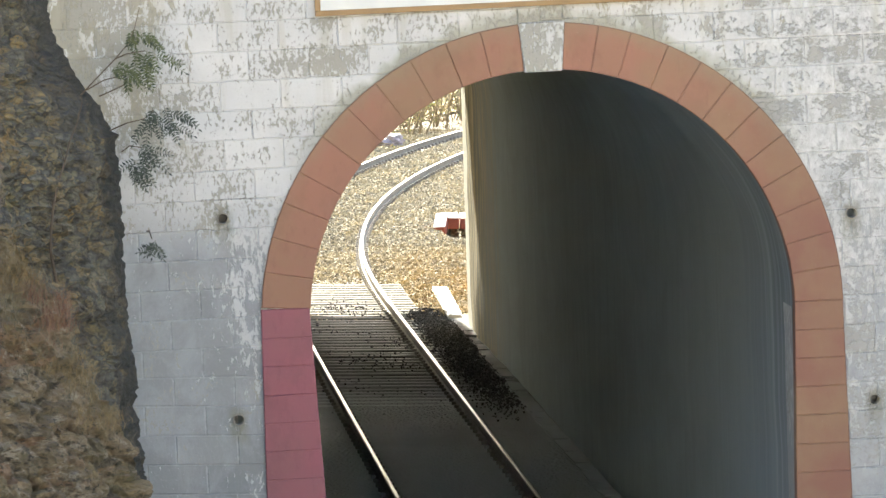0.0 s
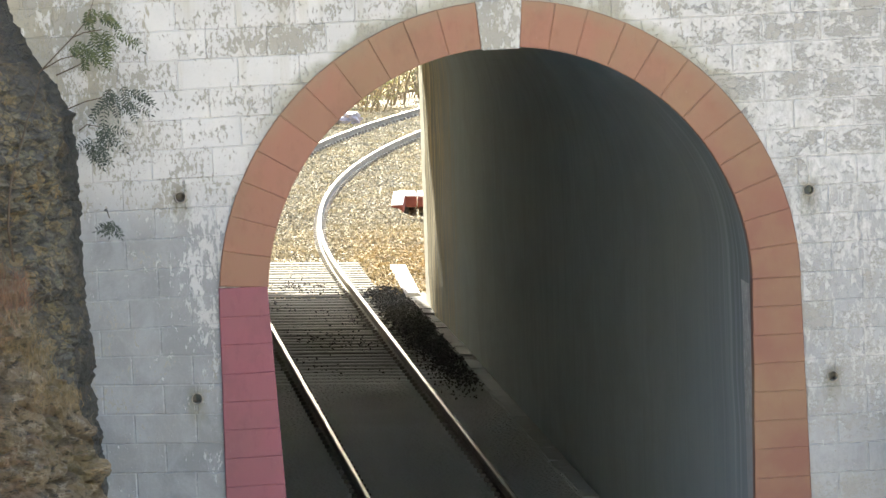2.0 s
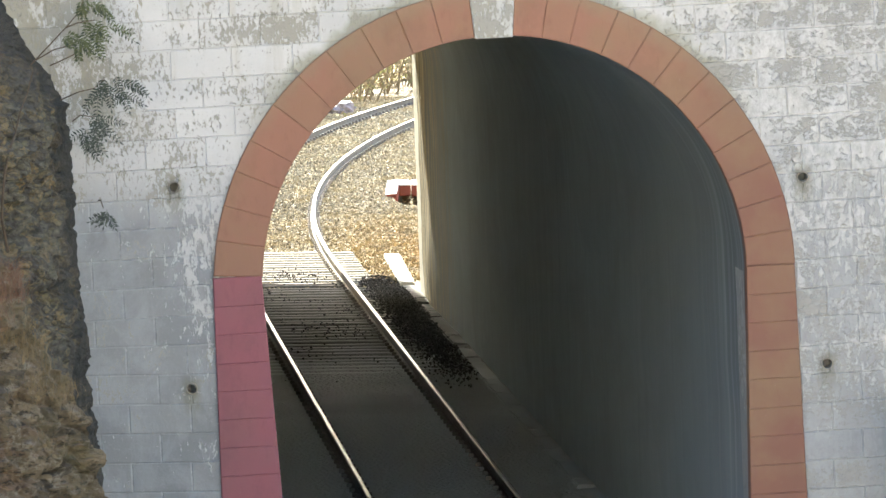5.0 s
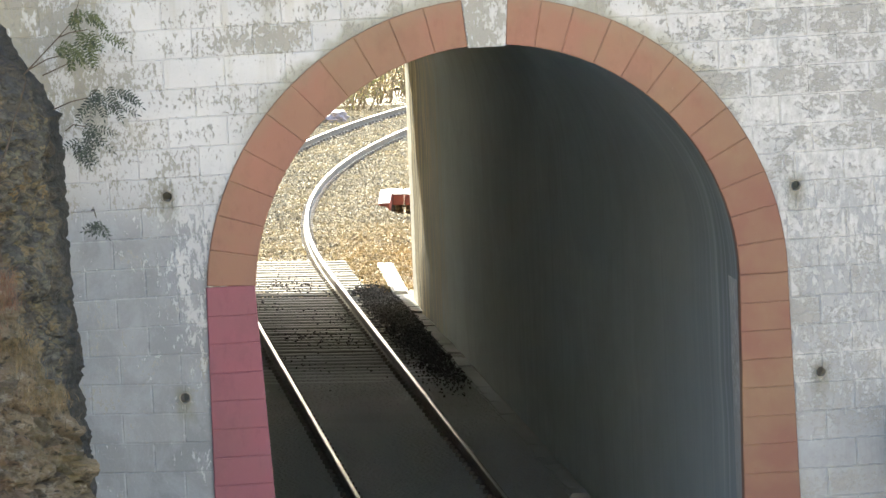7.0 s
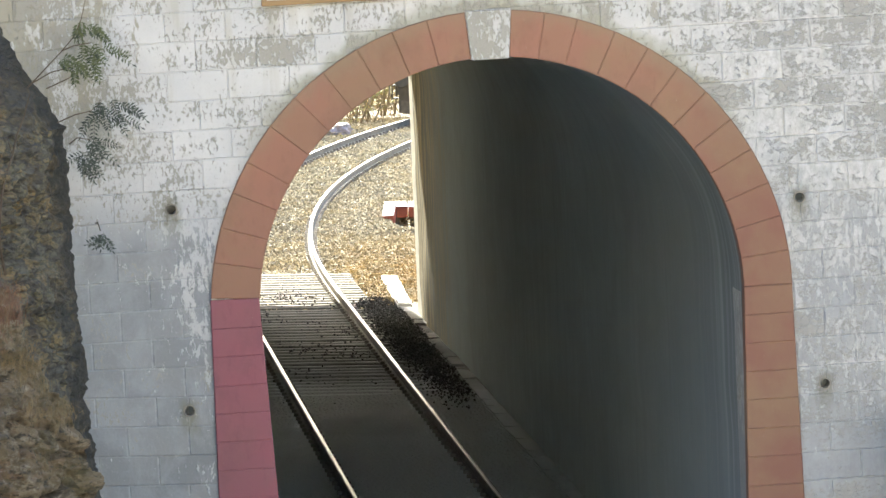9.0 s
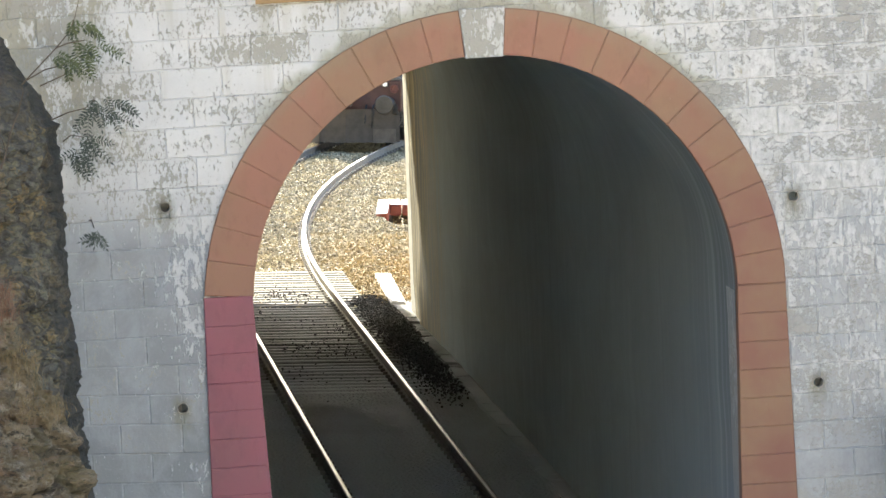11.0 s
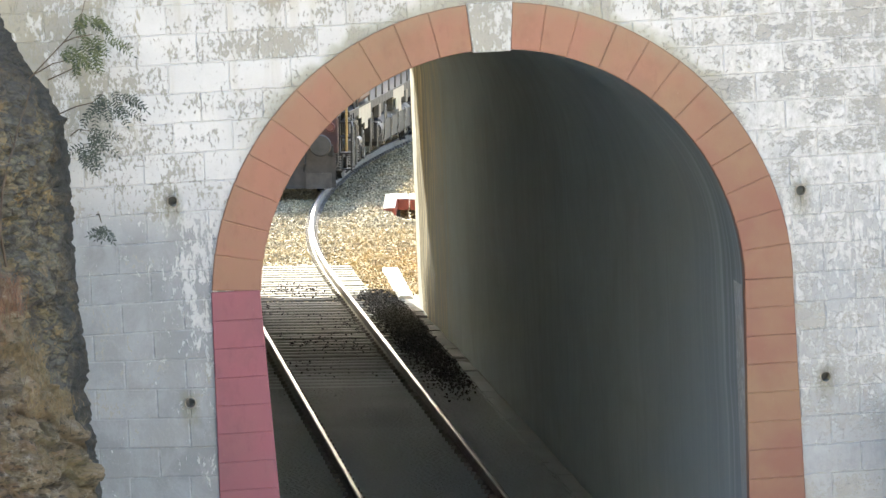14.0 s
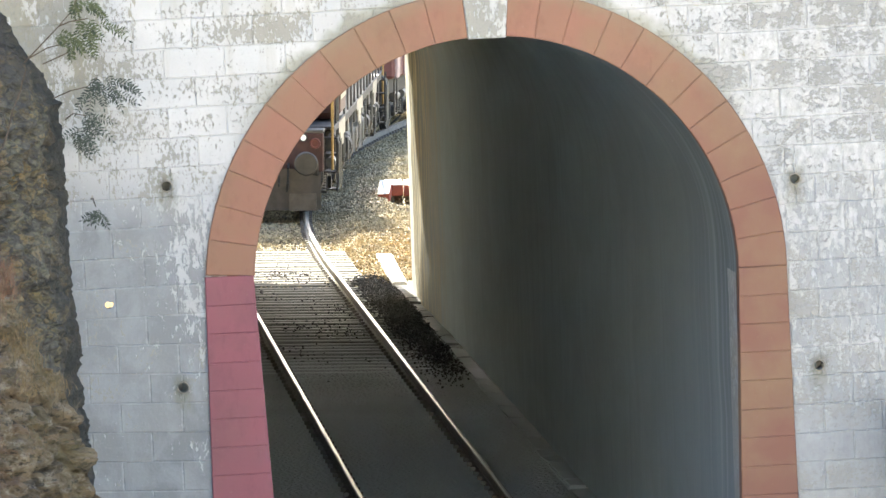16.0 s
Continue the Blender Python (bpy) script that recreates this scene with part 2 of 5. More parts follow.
def ballast():
    n = Nodes("ballast", 0.9)
    p = n.place()
    c = n.cells(17.0, p, "Color")
    d = n.cells(17.0, p)
    col = n.mix(n.ramp(n.axis(c, 0), 0.1, 0.9), (0.12, 0.10, 0.065), (0.38, 0.32, 0.20))
    col = n.mix(n.ramp(n.noise(0.7, p, 4), 0.4, 0.65, 0, 0.55), col, (0.30, 0.22, 0.11))
    # bed darkened up to the tunnel's end: its shade is put into the colour
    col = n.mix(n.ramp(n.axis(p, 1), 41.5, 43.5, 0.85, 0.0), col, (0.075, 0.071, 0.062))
    # bed paled deep inside: the tunnel's haze is put into the colour
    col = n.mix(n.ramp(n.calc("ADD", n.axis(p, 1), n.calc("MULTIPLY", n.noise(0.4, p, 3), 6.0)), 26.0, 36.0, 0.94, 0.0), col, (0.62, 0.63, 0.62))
    n.bump(n.ramp(d, 0, 0.6, 1, 0), 1.0, 0.05)
    return n.done(col)


def stones_mat(name, dark, pale, dirt, loam=None):
    """Broken stone, each of its own tint, soiled in patches; loam: ochre soil by the drain near the tunnel."""
    n = Nodes(name, 0.85)
    p = n.place()
    one = n.island()
    col = n.mix(one, dark, pale)
    col = n.mix(n.ramp(n.noise(0.5, p, 3), 0.45, 0.65, 0, 0.5), col, dirt)
    if loam:
        near = n.calc("MULTIPLY", n.ramp(n.axis(p, 1), 50.0, 58.0, 1.0, 0.0), n.ramp(n.axis(p, 0), 1.1, 1.9))
        col = n.mix(n.calc("MULTIPLY", near, n.ramp(n.noise(1.3, p, 5), 0.36, 0.56, 0.15, 0.8)), col, n.mix(one, tuple(c * 0.55 for c in loam), loam))
    n.bump(n.noise(60.0, p, 4), 0.4, 0.004)
    return n.done(col)


def earth():
    n = Nodes("dry_earth", 0.95)
    p = n.place()
    col = n.mix(n.ramp(n.noise(0.6, p, 6), 0.35, 0.65), (0.20, 0.14, 0.07), (0.38, 0.30, 0.16))
    col = n.mix(n.ramp(n.noise(7, p, 5), 0.5, 0.7, 0, 0.7), col, (0.14, 0.13, 0.05))
    n.bump(n.noise(9, p, 6), 0.8, 0.05)
    return n.done(col)


def rock():
    """Weathered dark basalt in small jointed blocks, many ochre with lichen, with a black edge along the wall."""
    n = Nodes("rock", 0.95)
    p = n.place()
    bent = n.t.nodes.new("ShaderNodeVectorMath")
    bent.operation = "MULTIPLY_ADD"
    grain = n.t.nodes.new("ShaderNodeTexNoise")
    grain.inputs["Scale"].default_value, grain.inputs["Detail"].default_value = 7.0, 6.0
    n.t.links.new(n.place((1, 1, 1.4)), grain.inputs["Vector"])
    n.t.links.new(grain.outputs["Color"], bent.inputs[0])
    bent.inputs[1].default_value = (0.16, 0.16, 0.16)
    n.t.links.new(n.place((1, 1, 1.5)), bent.inputs[2])
    col = n.mix(n.ramp(n.noise(5.0, n.place((1, 1, 1.5)), 9, 0.72), 0.36, 0.64), (0.079, 0.076, 0.064), (0.213, 0.190, 0.143))
    zone = n.ramp(n.noise(1.3, n.place((1, 1, 0.8)), 5), 0.36, 0.48)
    crack = 0.0
    for size, lo, a, b in ((4.5, 0.52, (0.290, 0.198, 0.087), (0.193, 0.150, 0.083)), (11.0, 0.48, (0.347, 0.251, 0.115), (0.183, 0.159, 0.083))):
        cell = n.cells(size, bent.outputs[0], "Color")
        rims = n.t.nodes.new("ShaderNodeTexVoronoi")
        rims.feature = "DISTANCE_TO_EDGE"
        rims.inputs["Scale"].default_value = size
        n.t.links.new(bent.outputs[0], rims.inputs["Vector"])
        inside = n.ramp(rims.outputs["Distance"], 0.02, 0.12)
        blot = n.calc("MULTIPLY", n.ramp(n.axis(cell, 0), lo, lo + 0.06), inside)
        blot = n.calc("MULTIPLY", blot, n.ramp(n.noise(24.0, p, 7, 0.72), 0.38, 0.50))
        col = n.mix(n.calc("MULTIPLY", n.calc("MULTIPLY", blot, zone), 0.9 if size < 8 else 0.5), col, n.mix(n.axis(cell, 1), a, b))
        # rims between blocks darkened: shade of the cracks put into the colour
        col = n.mix(n.calc("MULTIPLY", n.calc("SUBTRACT", 1.0, inside), 0.28), col, (0.044, 0.041, 0.035))
        crack = n.calc("ADD", inside, crack)
    wall_edge = n.ramp(n.calc("ADD", n.axis(p, 1), n.calc("MULTIPLY", n.noise(2.2, p, 6, 0.68), 1.3)), 0.20, 0.46, 0, 0.85)
    col = n.mix(wall_edge, col, (0.040, 0.040, 0.036))
    seep = n.ramp(n.noise(1.0, n.place((1.8, 1.8, 0.6)), 6), 0.54, 0.63, 0, 0.7)
    col = n.mix(seep, col, (0.070, 0.067, 0.060))
    col = n.mix(n.ramp(n.noise(3.0, n.place((1, 1, 0.6)), 6, 0.7), 0.60, 0.68, 0, 0.4), col, (0.096, 0.106, 0.053))
    n.bump(n.calc("ADD", n.calc("MULTIPLY", crack, 0.5), n.noise(20, p, 8, 0.7)), 0.8, 0.045)
    return n.done(col)


def outcrop():
    """Brown bedded rock: blocks of their own tint, pale weathered crusts, dark crevices painted in, dry soil and
    litter.
    """
    n = Nodes("outcrop_rock", 0.95)
    p = n.place()
    lean = n.t.nodes.new("ShaderNodeMapping")
    lean.inputs["Rotation"].default_value = (0, radians(-32), 0)
    lean.inputs["Scale"].default_value = (0.75, 0.75, 1.9)
    n.t.links.new(p, lean.inputs["Vector"])
    bed = lean.outputs[0]
    tint = n.cells(3.6, bed, "Color")
    col = n.mix(n.axis(tint, 0), (0.120, 0.094, 0.060), (0.288, 0.222, 0.140))
    col = n.mix(n.ramp(n.axis(tint, 1), 0.6, 0.9, 0, 0.6), col, (0.280, 0.161, 0.091))
    crust = n.noise(6.0, bed, 9, 0.75)
    col = n.mix(n.ramp(crust, 0.53, 0.60, 0, 0.7), col, (0.386, 0.334, 0.250))
    col = n.mix(n.ramp(n.noise(11, bed, 9, 0.75), 0.53, 0.60, 0, 0.85), col, (0.056, 0.048, 0.035))
    col = n.mix(n.ramp(n.noise(1.6, p, 5), 0.50, 0.60, 0, 0.55), col, (0.190, 0.158, 0.077))
    n.bump(n.calc("ADD", n.noise(22, p, 9, 0.75), n.noise(7, bed, 6)), 1.0, 0.07)
    return n.done(col)


def grassy(name="dry_grass_bank", a=(0.34, 0.25, 0.11), b=(0.24, 0.20, 0.08), tufts=(0.46, 0.37, 0.19)):
    n = Nodes(name, 0.95)
    p = n.place()
    col = n.mix(n.ramp(n.noise(0.8, p, 6), 0.35, 0.65), a, b)
    col = n.mix(n.ramp(n.noise(6, p, 6), 0.45, 0.65, 0, 0.8), col, tufts)
    n.bump(n.noise(12, p, 6), 1.0, 0.08)
    return n.done(col)


def rail_steel():
    n = Nodes("rail_head", 0.36, 1.0)
    p = n.place()
    n.bump(n.noise(40, p, 3), 0.1, 0.001)
    return n.done(n.mix(n.noise(8, p, 4), (0.50, 0.48, 0.45), (0.36, 0.34, 0.31)))


def sleeper_mat(name="sooty_sleeper", pale=(0.16, 0.15, 0.125), dark=(0.10, 0.094, 0.079), odd=(0.21, 0.195, 0.16)):
    """Sleepers and rail webs: paled deep inside, where haze is put into the colour, stained with oil and soot
    elsewhere.
    """
    n = Nodes(name, 0.9)
    p = n.place()
    y = n.calc("ADD", n.axis(p, 1), n.calc("MULTIPLY", n.noise(0.4, p, 3), 6.0))
    g = n.noise(5.0, p, 6)
    col = n.mix(n.ramp(g, 0.35, 0.7), pale, dark)
    col = n.mix(n.ramp(n.chance(), 0, 1, 0.0, 0.35), col, odd)
    haze_grey = n.mix(g, (0.62, 0.63, 0.62), (0.55, 0.56, 0.555))
    col = n.mix(n.ramp(y, 29.0, 37.0, 1.0, 0.0), col, haze_grey)
    n.bump(n.noise(50, p, 3), 0.2, 0.004)
    return n.done(col)


def leaf_mat(name, a, b):
    n = Nodes(name, 0.7)
    return n.done(n.mix(n.island(), a, b))


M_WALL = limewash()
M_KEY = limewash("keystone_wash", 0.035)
M_RING = ring_paint("terracotta_paint", (0.28, 0.129, 0.086), (0.258, 0.134, 0.084))
M_PINK = ring_paint("pink_paint", (0.258, 0.084, 0.101), (0.232, 0.083, 0.095))
M_MORTAR = plain("mortar", (0.41, 0.40, 0.37), 0.95)
M_LINING = sooty()
M_BALLAST = ballast()
M_STONES = stones_mat("ballast_stone", (0.13, 0.107, 0.068), (0.56, 0.475, 0.30), (0.44, 0.345, 0.17), (0.48, 0.33, 0.13))
# darker copy of the ballast stone, with the tunnel's shade in its colour
M_STONES_SHADED_OILY = stones_mat("shaded_oily_ballast_stone", (0.035, 0.034, 0.031), (0.10, 0.096, 0.086), (0.07, 0.066, 0.058))
M_EARTH = earth()
M_ROCK = rock()
M_HEAD = rail_steel()
M_RUST = plain("rail_rust", (0.25, 0.225, 0.195), 0.9)
M_CONCRETE = plain("sleeper_concrete", (0.30, 0.27, 0.22), 0.9)
M_SLEEPER = sleeper_mat()
M_HAZED_STONE = sleeper_mat("hazed_stone", (0.105, 0.10, 0.086), (0.06, 0.057, 0.05), (0.11, 0.105, 0.09))
M_KERB = plain("kerb_stone_grey", (0.12, 0.115, 0.10), 0.95, 0, 0.3, 4)
M_GRASSY = grassy()
M_BOUNCE_SLOPE = grassy("bounce_slope", (0.42, 0.37, 0.27), (0.35, 0.31, 0.225), (0.46, 0.42, 0.33))
M_OUTCROP = outcrop()
M_WHITE = plain("white_paint", (0.66, 0.65, 0.62), 0.8, 0, 0.06, 3)
M_OCHRE = plain("ochre_paint", (0.32, 0.20, 0.09), 0.7, 0, 0.08)
M_BLACK = plain("black_paint", (0.03, 0.03, 0.03), 0.6)
M_BRICKRED = plain("brick_red_paint", (0.34, 0.09, 0.055), 0.8)
M_STEM = plain("stem_bark", (0.12, 0.088, 0.058), 0.9)
M_TWIG = plain("twig", (0.24, 0.19, 0.115), 0.9)
M_LEAF = leaf_mat("leaf", (0.03, 0.042, 0.022), (0.10, 0.115, 0.04))
M_LEAF_DARK = leaf_mat("leaf_shade", (0.02, 0.028, 0.022), (0.062, 0.074, 0.052))
M_STRAW = leaf_mat("straw", (0.125, 0.088, 0.042), (0.27, 0.19, 0.088))
M_GREYGRASS = leaf_mat("grey_grass", (0.085, 0.07, 0.042), (0.20, 0.17, 0.11))
M_REDTWIG = leaf_mat("red_twig", (0.12, 0.06, 0.036), (0.24, 0.135, 0.075))
M_DRYLEAF = leaf_mat("dry_leaf", (0.24, 0.165, 0.07), (0.46, 0.34, 0.16))
M_YELLOWLEAF = leaf_mat("yellow_leaf", (0.18, 0.18, 0.045), (0.38, 0.35, 0.11))
M_LOCORED = plain("faded_red_paint", (0.09, 0.042, 0.034), 0.6)
M_UNDER = plain("grimy_underframe", (0.055, 0.052, 0.048), 0.7, 0.1)
M_GUARD = plain("grimy_guard_paint", (0.085, 0.072, 0.056), 0.75)
M_CREAM = plain("cream_paint", (0.37, 0.34, 0.27), 0.55, 0, 0.08)
M_GREYPAINT = plain("grey_paint", (0.12, 0.116, 0.105), 0.5)
M_YELLOW = plain("yellow_paint", (0.40, 0.25, 0.075), 0.5)
M_HANDRAIL = plain("pale_handrail", (0.10, 0.096, 0.085), 0.5, 0.1)
M_PIPE = plain("pale_pipe", (0.20, 0.195, 0.175), 0.45, 0.1)
M_GLASS = plain("dark_window", (0.03, 0.035, 0.04), 0.08)
M_WAGON = plain("wagon_red", (0.20, 0.085, 0.075), 0.65)
M_RIB = plain("wagon_rib", (0.52, 0.39, 0.37), 0.6)
M_BUFFER = plain("buffer_steel", (0.07, 0.067, 0.06), 0.5, 0.2)
M_GUARD2 = plain("guard_plate_paint", (0.13, 0.11, 0.085), 0.75)
M_REDLAMP = plain("red_lamp", (0.17, 0.055, 0.042), 0.4)
_n = Nodes("lit_lens", 0.3)
_n.bsdf.inputs["Emission Color"].default_value = (1, 0.95, 0.82, 1)
_n.bsdf.inputs["Emission Strength"].default_value = 0.12
M_WING = plain("pale_wing", (0.62, 0.42, 0.20), 0.7, 0, 0.12, 60)
M_INSECT = plain("insect_body", (0.09, 0.088, 0.08), 0.7)
M_BAG = plain("lilac_plastic", (0.44, 0.39, 0.43), 0.6, 0, 0.3, 14)
M_LAMP = _n.done((0.5, 0.47, 0.4))


# ---- building helpers ----
def mesh_of(name, bm, mat, smooth=False):
    me = bpy.data.meshes.new(name)
    bmesh.ops.recalc_face_normals(bm, faces=bm.faces)
    bm.to_mesh(me)
    bm.free()
    if mat:
        me.materials.append(mat)
    if smooth:
        for poly in me.polygons:
            poly.use_smooth = True
    return me


def thing(name, bm, mat, label, category, kind="", group="", smooth=False):
    ob = new(name, mesh_of(name, bm, mat, smooth) if bm else None)
    return tagged(ob, label, category, group, kind)


def part(name, bm, mat, parent, label="", smooth=False):
    ob = new(name, mesh_of(name, bm, mat, smooth))
    ob.parent = parent
    return tagged(ob, label)


def box(bm, lo, hi, bevel=0.0):
    made = bmesh.ops.create_cube(bm, size=1)["verts"]
    for v in made:
        v.co = Vector((lo[i] + (v.co[i] + 0.5) * (hi[i] - lo[i]) for i in range(3)))
    if bevel:
        edges = list({e for v in made for e in v.link_edges})
        bmesh.ops.bevel(bm, geom=edges, offset=bevel, segments=1, affect="EDGES")
    return made


def rod(bm, a, b, r, sides=8, r2=None):
    a, b = Vector(a), Vector(b)
    m = (b - a).to_track_quat("Z", "Y").to_matrix().to_4x4()
    m.translation = (a + b) / 2
    return bmesh.ops.create_cone(bm, cap_ends=True, segments=sides, radius1=r, radius2=r if r2 is None else r2,
                                 depth=(b - a).length, matrix=m)["verts"]


def pipe(bm, points, r, sides=6):
    for a, b in zip(points, points[1:]):
        rod(bm, a, b, r, sides)


def prism(bm, outline, y0, y1):
    """An outline in x and z, from y0 to y1."""
    front = [bm.verts.new((x, y0, z)) for x, z in outline]
    back = [bm.verts.new((x, y1, z)) for x, z in outline]
    bm.faces.new(front)
    bm.faces.new(back[::-1])
    for i in range(len(outline)):
        j = (i + 1) % len(outline)
        bm.faces.new((front[i], back[i], back[j], front[j]))


def grid(bm, rows):
    """Faces between rows of points."""
    vs = [[bm.verts.new(p) for p in row] for row in rows]
    for a, b in zip(vs, vs[1:]):
        for i in range(len(a) - 1):
            bm.faces.new((a[i], a[i + 1], b[i + 1], b[i]))
    return vs


# ---- the track's line: straight through the tunnel, then a curve to the right ----
CURVE_START, EASE, RADIUS = 42.0, 10.0, 180.0
LINE = []
_x, _y, _a = 0.0, -80.0, 0.0
for _i in range(2901):
    LINE.append((_x, _y, _a))
    _s = -80.0 + _i * 0.1
    _a += 0.1 * min(max((_s - CURVE_START) / EASE, 0.0), 1.0) / RADIUS
    _x += 0.1 * math.sin(_a)
    _y += 0.1 * math.cos(_a)


def on_line(s):
    """Place and heading at s metres past the portal."""
    f = min(max((s + 80.0) * 10, 0), len(LINE) - 1.001)
    i = int(f)
    p, q = LINE[i], LINE[i + 1]
    return tuple(p[k] + (q[k] - p[k]) * (f - i) for k in range(3))


def beside(s, off, z=0.0):
    """A point off metres to the right of the line, in the plane of the rails."""
    x, y, a = on_line(s)
    return Vector((x + off * math.cos(a), y - off * math.sin(a), z))


# ---- portal ----
CX, CZ, R_IN, R_OUT = -0.285, 3.60, 2.25, 2.685
FLOOR = -0.6


def arch_points(r, steps=48):
    pts = [(CX - r, FLOOR)]
    for i in range(steps + 1):
        a = math.pi - math.pi * i / steps
        pts.append((CX + r * math.cos(a), CZ + r * math.sin(a)))
    return pts + [(CX + r, FLOOR)]


def build_portal_wall():
    """The core of the head wall, in front of which the stones are set."""
    bm = bmesh.new()
    inner = arch_points(2.45)
    x0, x1, z1 = -14.0, 14.0, 10.5
    outer = []
    for x, z in inner:
        if z <= FLOOR + 1e-6:
            outer.append((x0 if x < CX else x1, FLOOR))
            continue
        dx, dz = x - CX, max(z - CZ, 0.0)
        k = min(((x1 if dx > 0 else x0) - CX) / dx if abs(dx) > 1e-6 else 1e9, (z1 - CZ) / dz if dz > 1e-6 else 1e9)
        outer.append((CX + dx * k, CZ + dz * k))
    for y in (0.16, 0.7):
        grid(bm, [[(x, y, z) for x, z in inner], [(x, y, z) for x, z in outer]])
    grid(bm, [[(x, y, z) for x, z in inner] for y in (0.16, 0.7)])
    grid(bm, [[(x, y, z) for x, z in outer] for y in (0.16, 0.7)])
    return thing("wall_portal", bm, M_MORTAR, "limewashed stone head wall of a railway tunnel", "wall", "structure")


def far_end(x):
    """Where the vault ends, out of view: cut aslant to shape its shadow, longer over the track than at the inner wall.
    """
    knots = ((-9.0, 52.3), (-0.84, 52.4), (0.29, 52.5), (0.9, 52.75), (1.04, 52.7), (1.23, 50.8), (1.29, 48.6), (1.33, 45.2), (1.41, 44.0), (1.49, 43.2), (1.6, 42.2), (1.7, 41.4), (1.78, 40.9), (9.0, 40.9))
    for (a, u), (b, v) in zip(knots, knots[1:]):
        if x <= b:
            return u + (v - u) * (x - a) / (b - a)
    return knots[-1][1]


def build_lining():
    bm = bmesh.new()
    prof = arch_points(R_IN, 72)
    prof[0], prof[-1] = (CX - R_IN + 0.05, FLOOR), (CX + R_IN - 0.06, FLOOR)
    mid = [(prof[-1][0] + (prof[-2][0] - prof[-1][0]) * k / 8, FLOOR + (CZ - FLOOR) * k / 8) for k in range(7, 0, -1)]
    prof = prof[:-1] + mid + prof[-1:]
    rows_in, rows_out = [], []
    for k in range(81):
        f = k / 80
        a, b = [], []
        thick = 1.32 - 0.26 * max(0.0, (f - 0.7) / 0.3)
        for x, z in prof:
            sx, sz = CX + (x - CX) * thick, CZ + (z - CZ) * thick if z > CZ else z
            y = 0.12 + (far_end(x) + 0.25 * noise.noise((x * 4, z * 4, 7)) * (z > 5.0) - 0.12) * f
            w = 0.025 * noise.noise((x * 1.3, y * 0.7, z * 1.3)) if 0 < k < 80 else 0
            # the drain side leans in, then flares, shaped so the far wall catches sun
            swell = -0.05 * min(max((y - 33.5) / 4.6, 0.0), max((40.9 - y) / 2.4, 0.0), 1.0) * min(max((x - 1.4) / 0.5, 0.0), 1.0)
            a.append((x + w + swell, y, z + w))
            b.append((sx, y, sz))
        rows_in.append(a)
        rows_out.append(b)
    grid(bm, rows_in)
    grid(bm, rows_out)
    grid(bm, [rows_in[-1], rows_out[-1]])
    grid(bm, [rows_in[0], rows_out[0]])
    return thing("tunnel_lining", bm, M_LINING, "soot-streaked rendered tunnel vault", "tunnel", "structure", smooth=True)


def build_ground():
    bm = bmesh.new()
    xs = [-900, -200, -60, -20, -8, 0, 8, 20, 60, 200, 900]
    ys = [-900, -200, -80, -30, 0, 30, 60, 90, 120, 200, 900]
    grid(bm, [[(x, y, -0.62) for x in xs] for y in ys])
    ob = thing("ground", bm, M_EARTH, "dry earth beside a railway line", "ground", "structure")
    ob.matrix_world = PLANE
    return ob


def build_bounce_slope():
    """An unseen sunlit slope added to throw light at the portal, with the cutting through which the line comes."""
    bm = bmesh.new()
    xs = [-220, -160, -110, -75, -50, -35, -25, -18, -13, -10, -8, -6.5, -5, -3.6, -2.8, 2.8, 3.6, 5, 6.5, 8, 10, 13, 18, 25, 35, 50, 75, 110, 160, 220]
    rows = []
    for i in range(46):
        y = -40.0 - 1.6 * i - 0.035 * i * i
        rise = 0.50 * (-40.0 - y) + 1.4 * noise.noise((0.3, y * 0.06, 5)) * min(i / 12, 1.0)
        row = []
        for x in xs:
            side = max(abs(x) - 2.8, 0.0) * 3.0
            z = min(rise, side) + (0.02 + 0.012 * max(rise, 0.0)) * noise.noise((x * 0.23, y * 0.23, 2)) * min(side, 1.0)
            row.append((x, y, z - 0.66))
        rows.append(row)
    grid(bm, rows)
    thing("added_slope", bm, M_BOUNCE_SLOPE, "unseen pale dry-grass slope, added to throw sunlight at the portal", "slope", "structure", smooth=True)


def build_hill():
    """The spur that the tunnel pierces, and the slope behind the curve."""
    bm = bmesh.new()
    rows = []
    for i in range(25):
        y = 0.75 + i * 1.68
        row = []
        for k in range(41):
            x = -60 + k * 3.0
            top = 9.5 + 6.0 * math.sin(math.pi * min(max((y + 4) / 46, 0), 1)) - 0.07 * abs(x) + 1.2 * noise.noise((x * 0.15, y * 0.15, 3))
            row.append((x, y, top))
        rows.append(row)
    foot = [(x, 0.75, 7.0 if abs(x) < 4 else -0.7) for x, _, _ in rows[0]]
    grid(bm, [foot] + rows)
    ob = thing("hillside", bm, M_EARTH, "dry hillside over the tunnel", "hill", "structure", smooth=True)
    bm = bmesh.new()
    rows = []
    for i in range(60):
        s = 60 + i * 2.6
        row = []
        for k in range(26):
            o = -4.2 - k * 1.6 - 0.02 * k * k
            z = -0.3 + 0.5 * max(-o - 7.0, 0.0) + (0.25 + 0.03 * k) * noise.noise((o * 0.5, s * 0.5, 9))
            row.append(tuple(beside(s, o, z)))
        rows.append(row)
    grid(bm, rows)
    ob = thing("cutting_slope", bm, M_GRASSY, "dry grassy bank outside the curve", "slope", "structure", smooth=True)
    ob.matrix_world = PLANE


def hollow(x, y):
    """Depth of the scoured drain before the culvert."""
    return -0.38 * np.clip((x - 2.95) / 0.25, 0, 1) * np.clip((y - 59.2) / 2.2, 0, 1) * np.clip((62.35 - y) / 0.3, 0, 1)


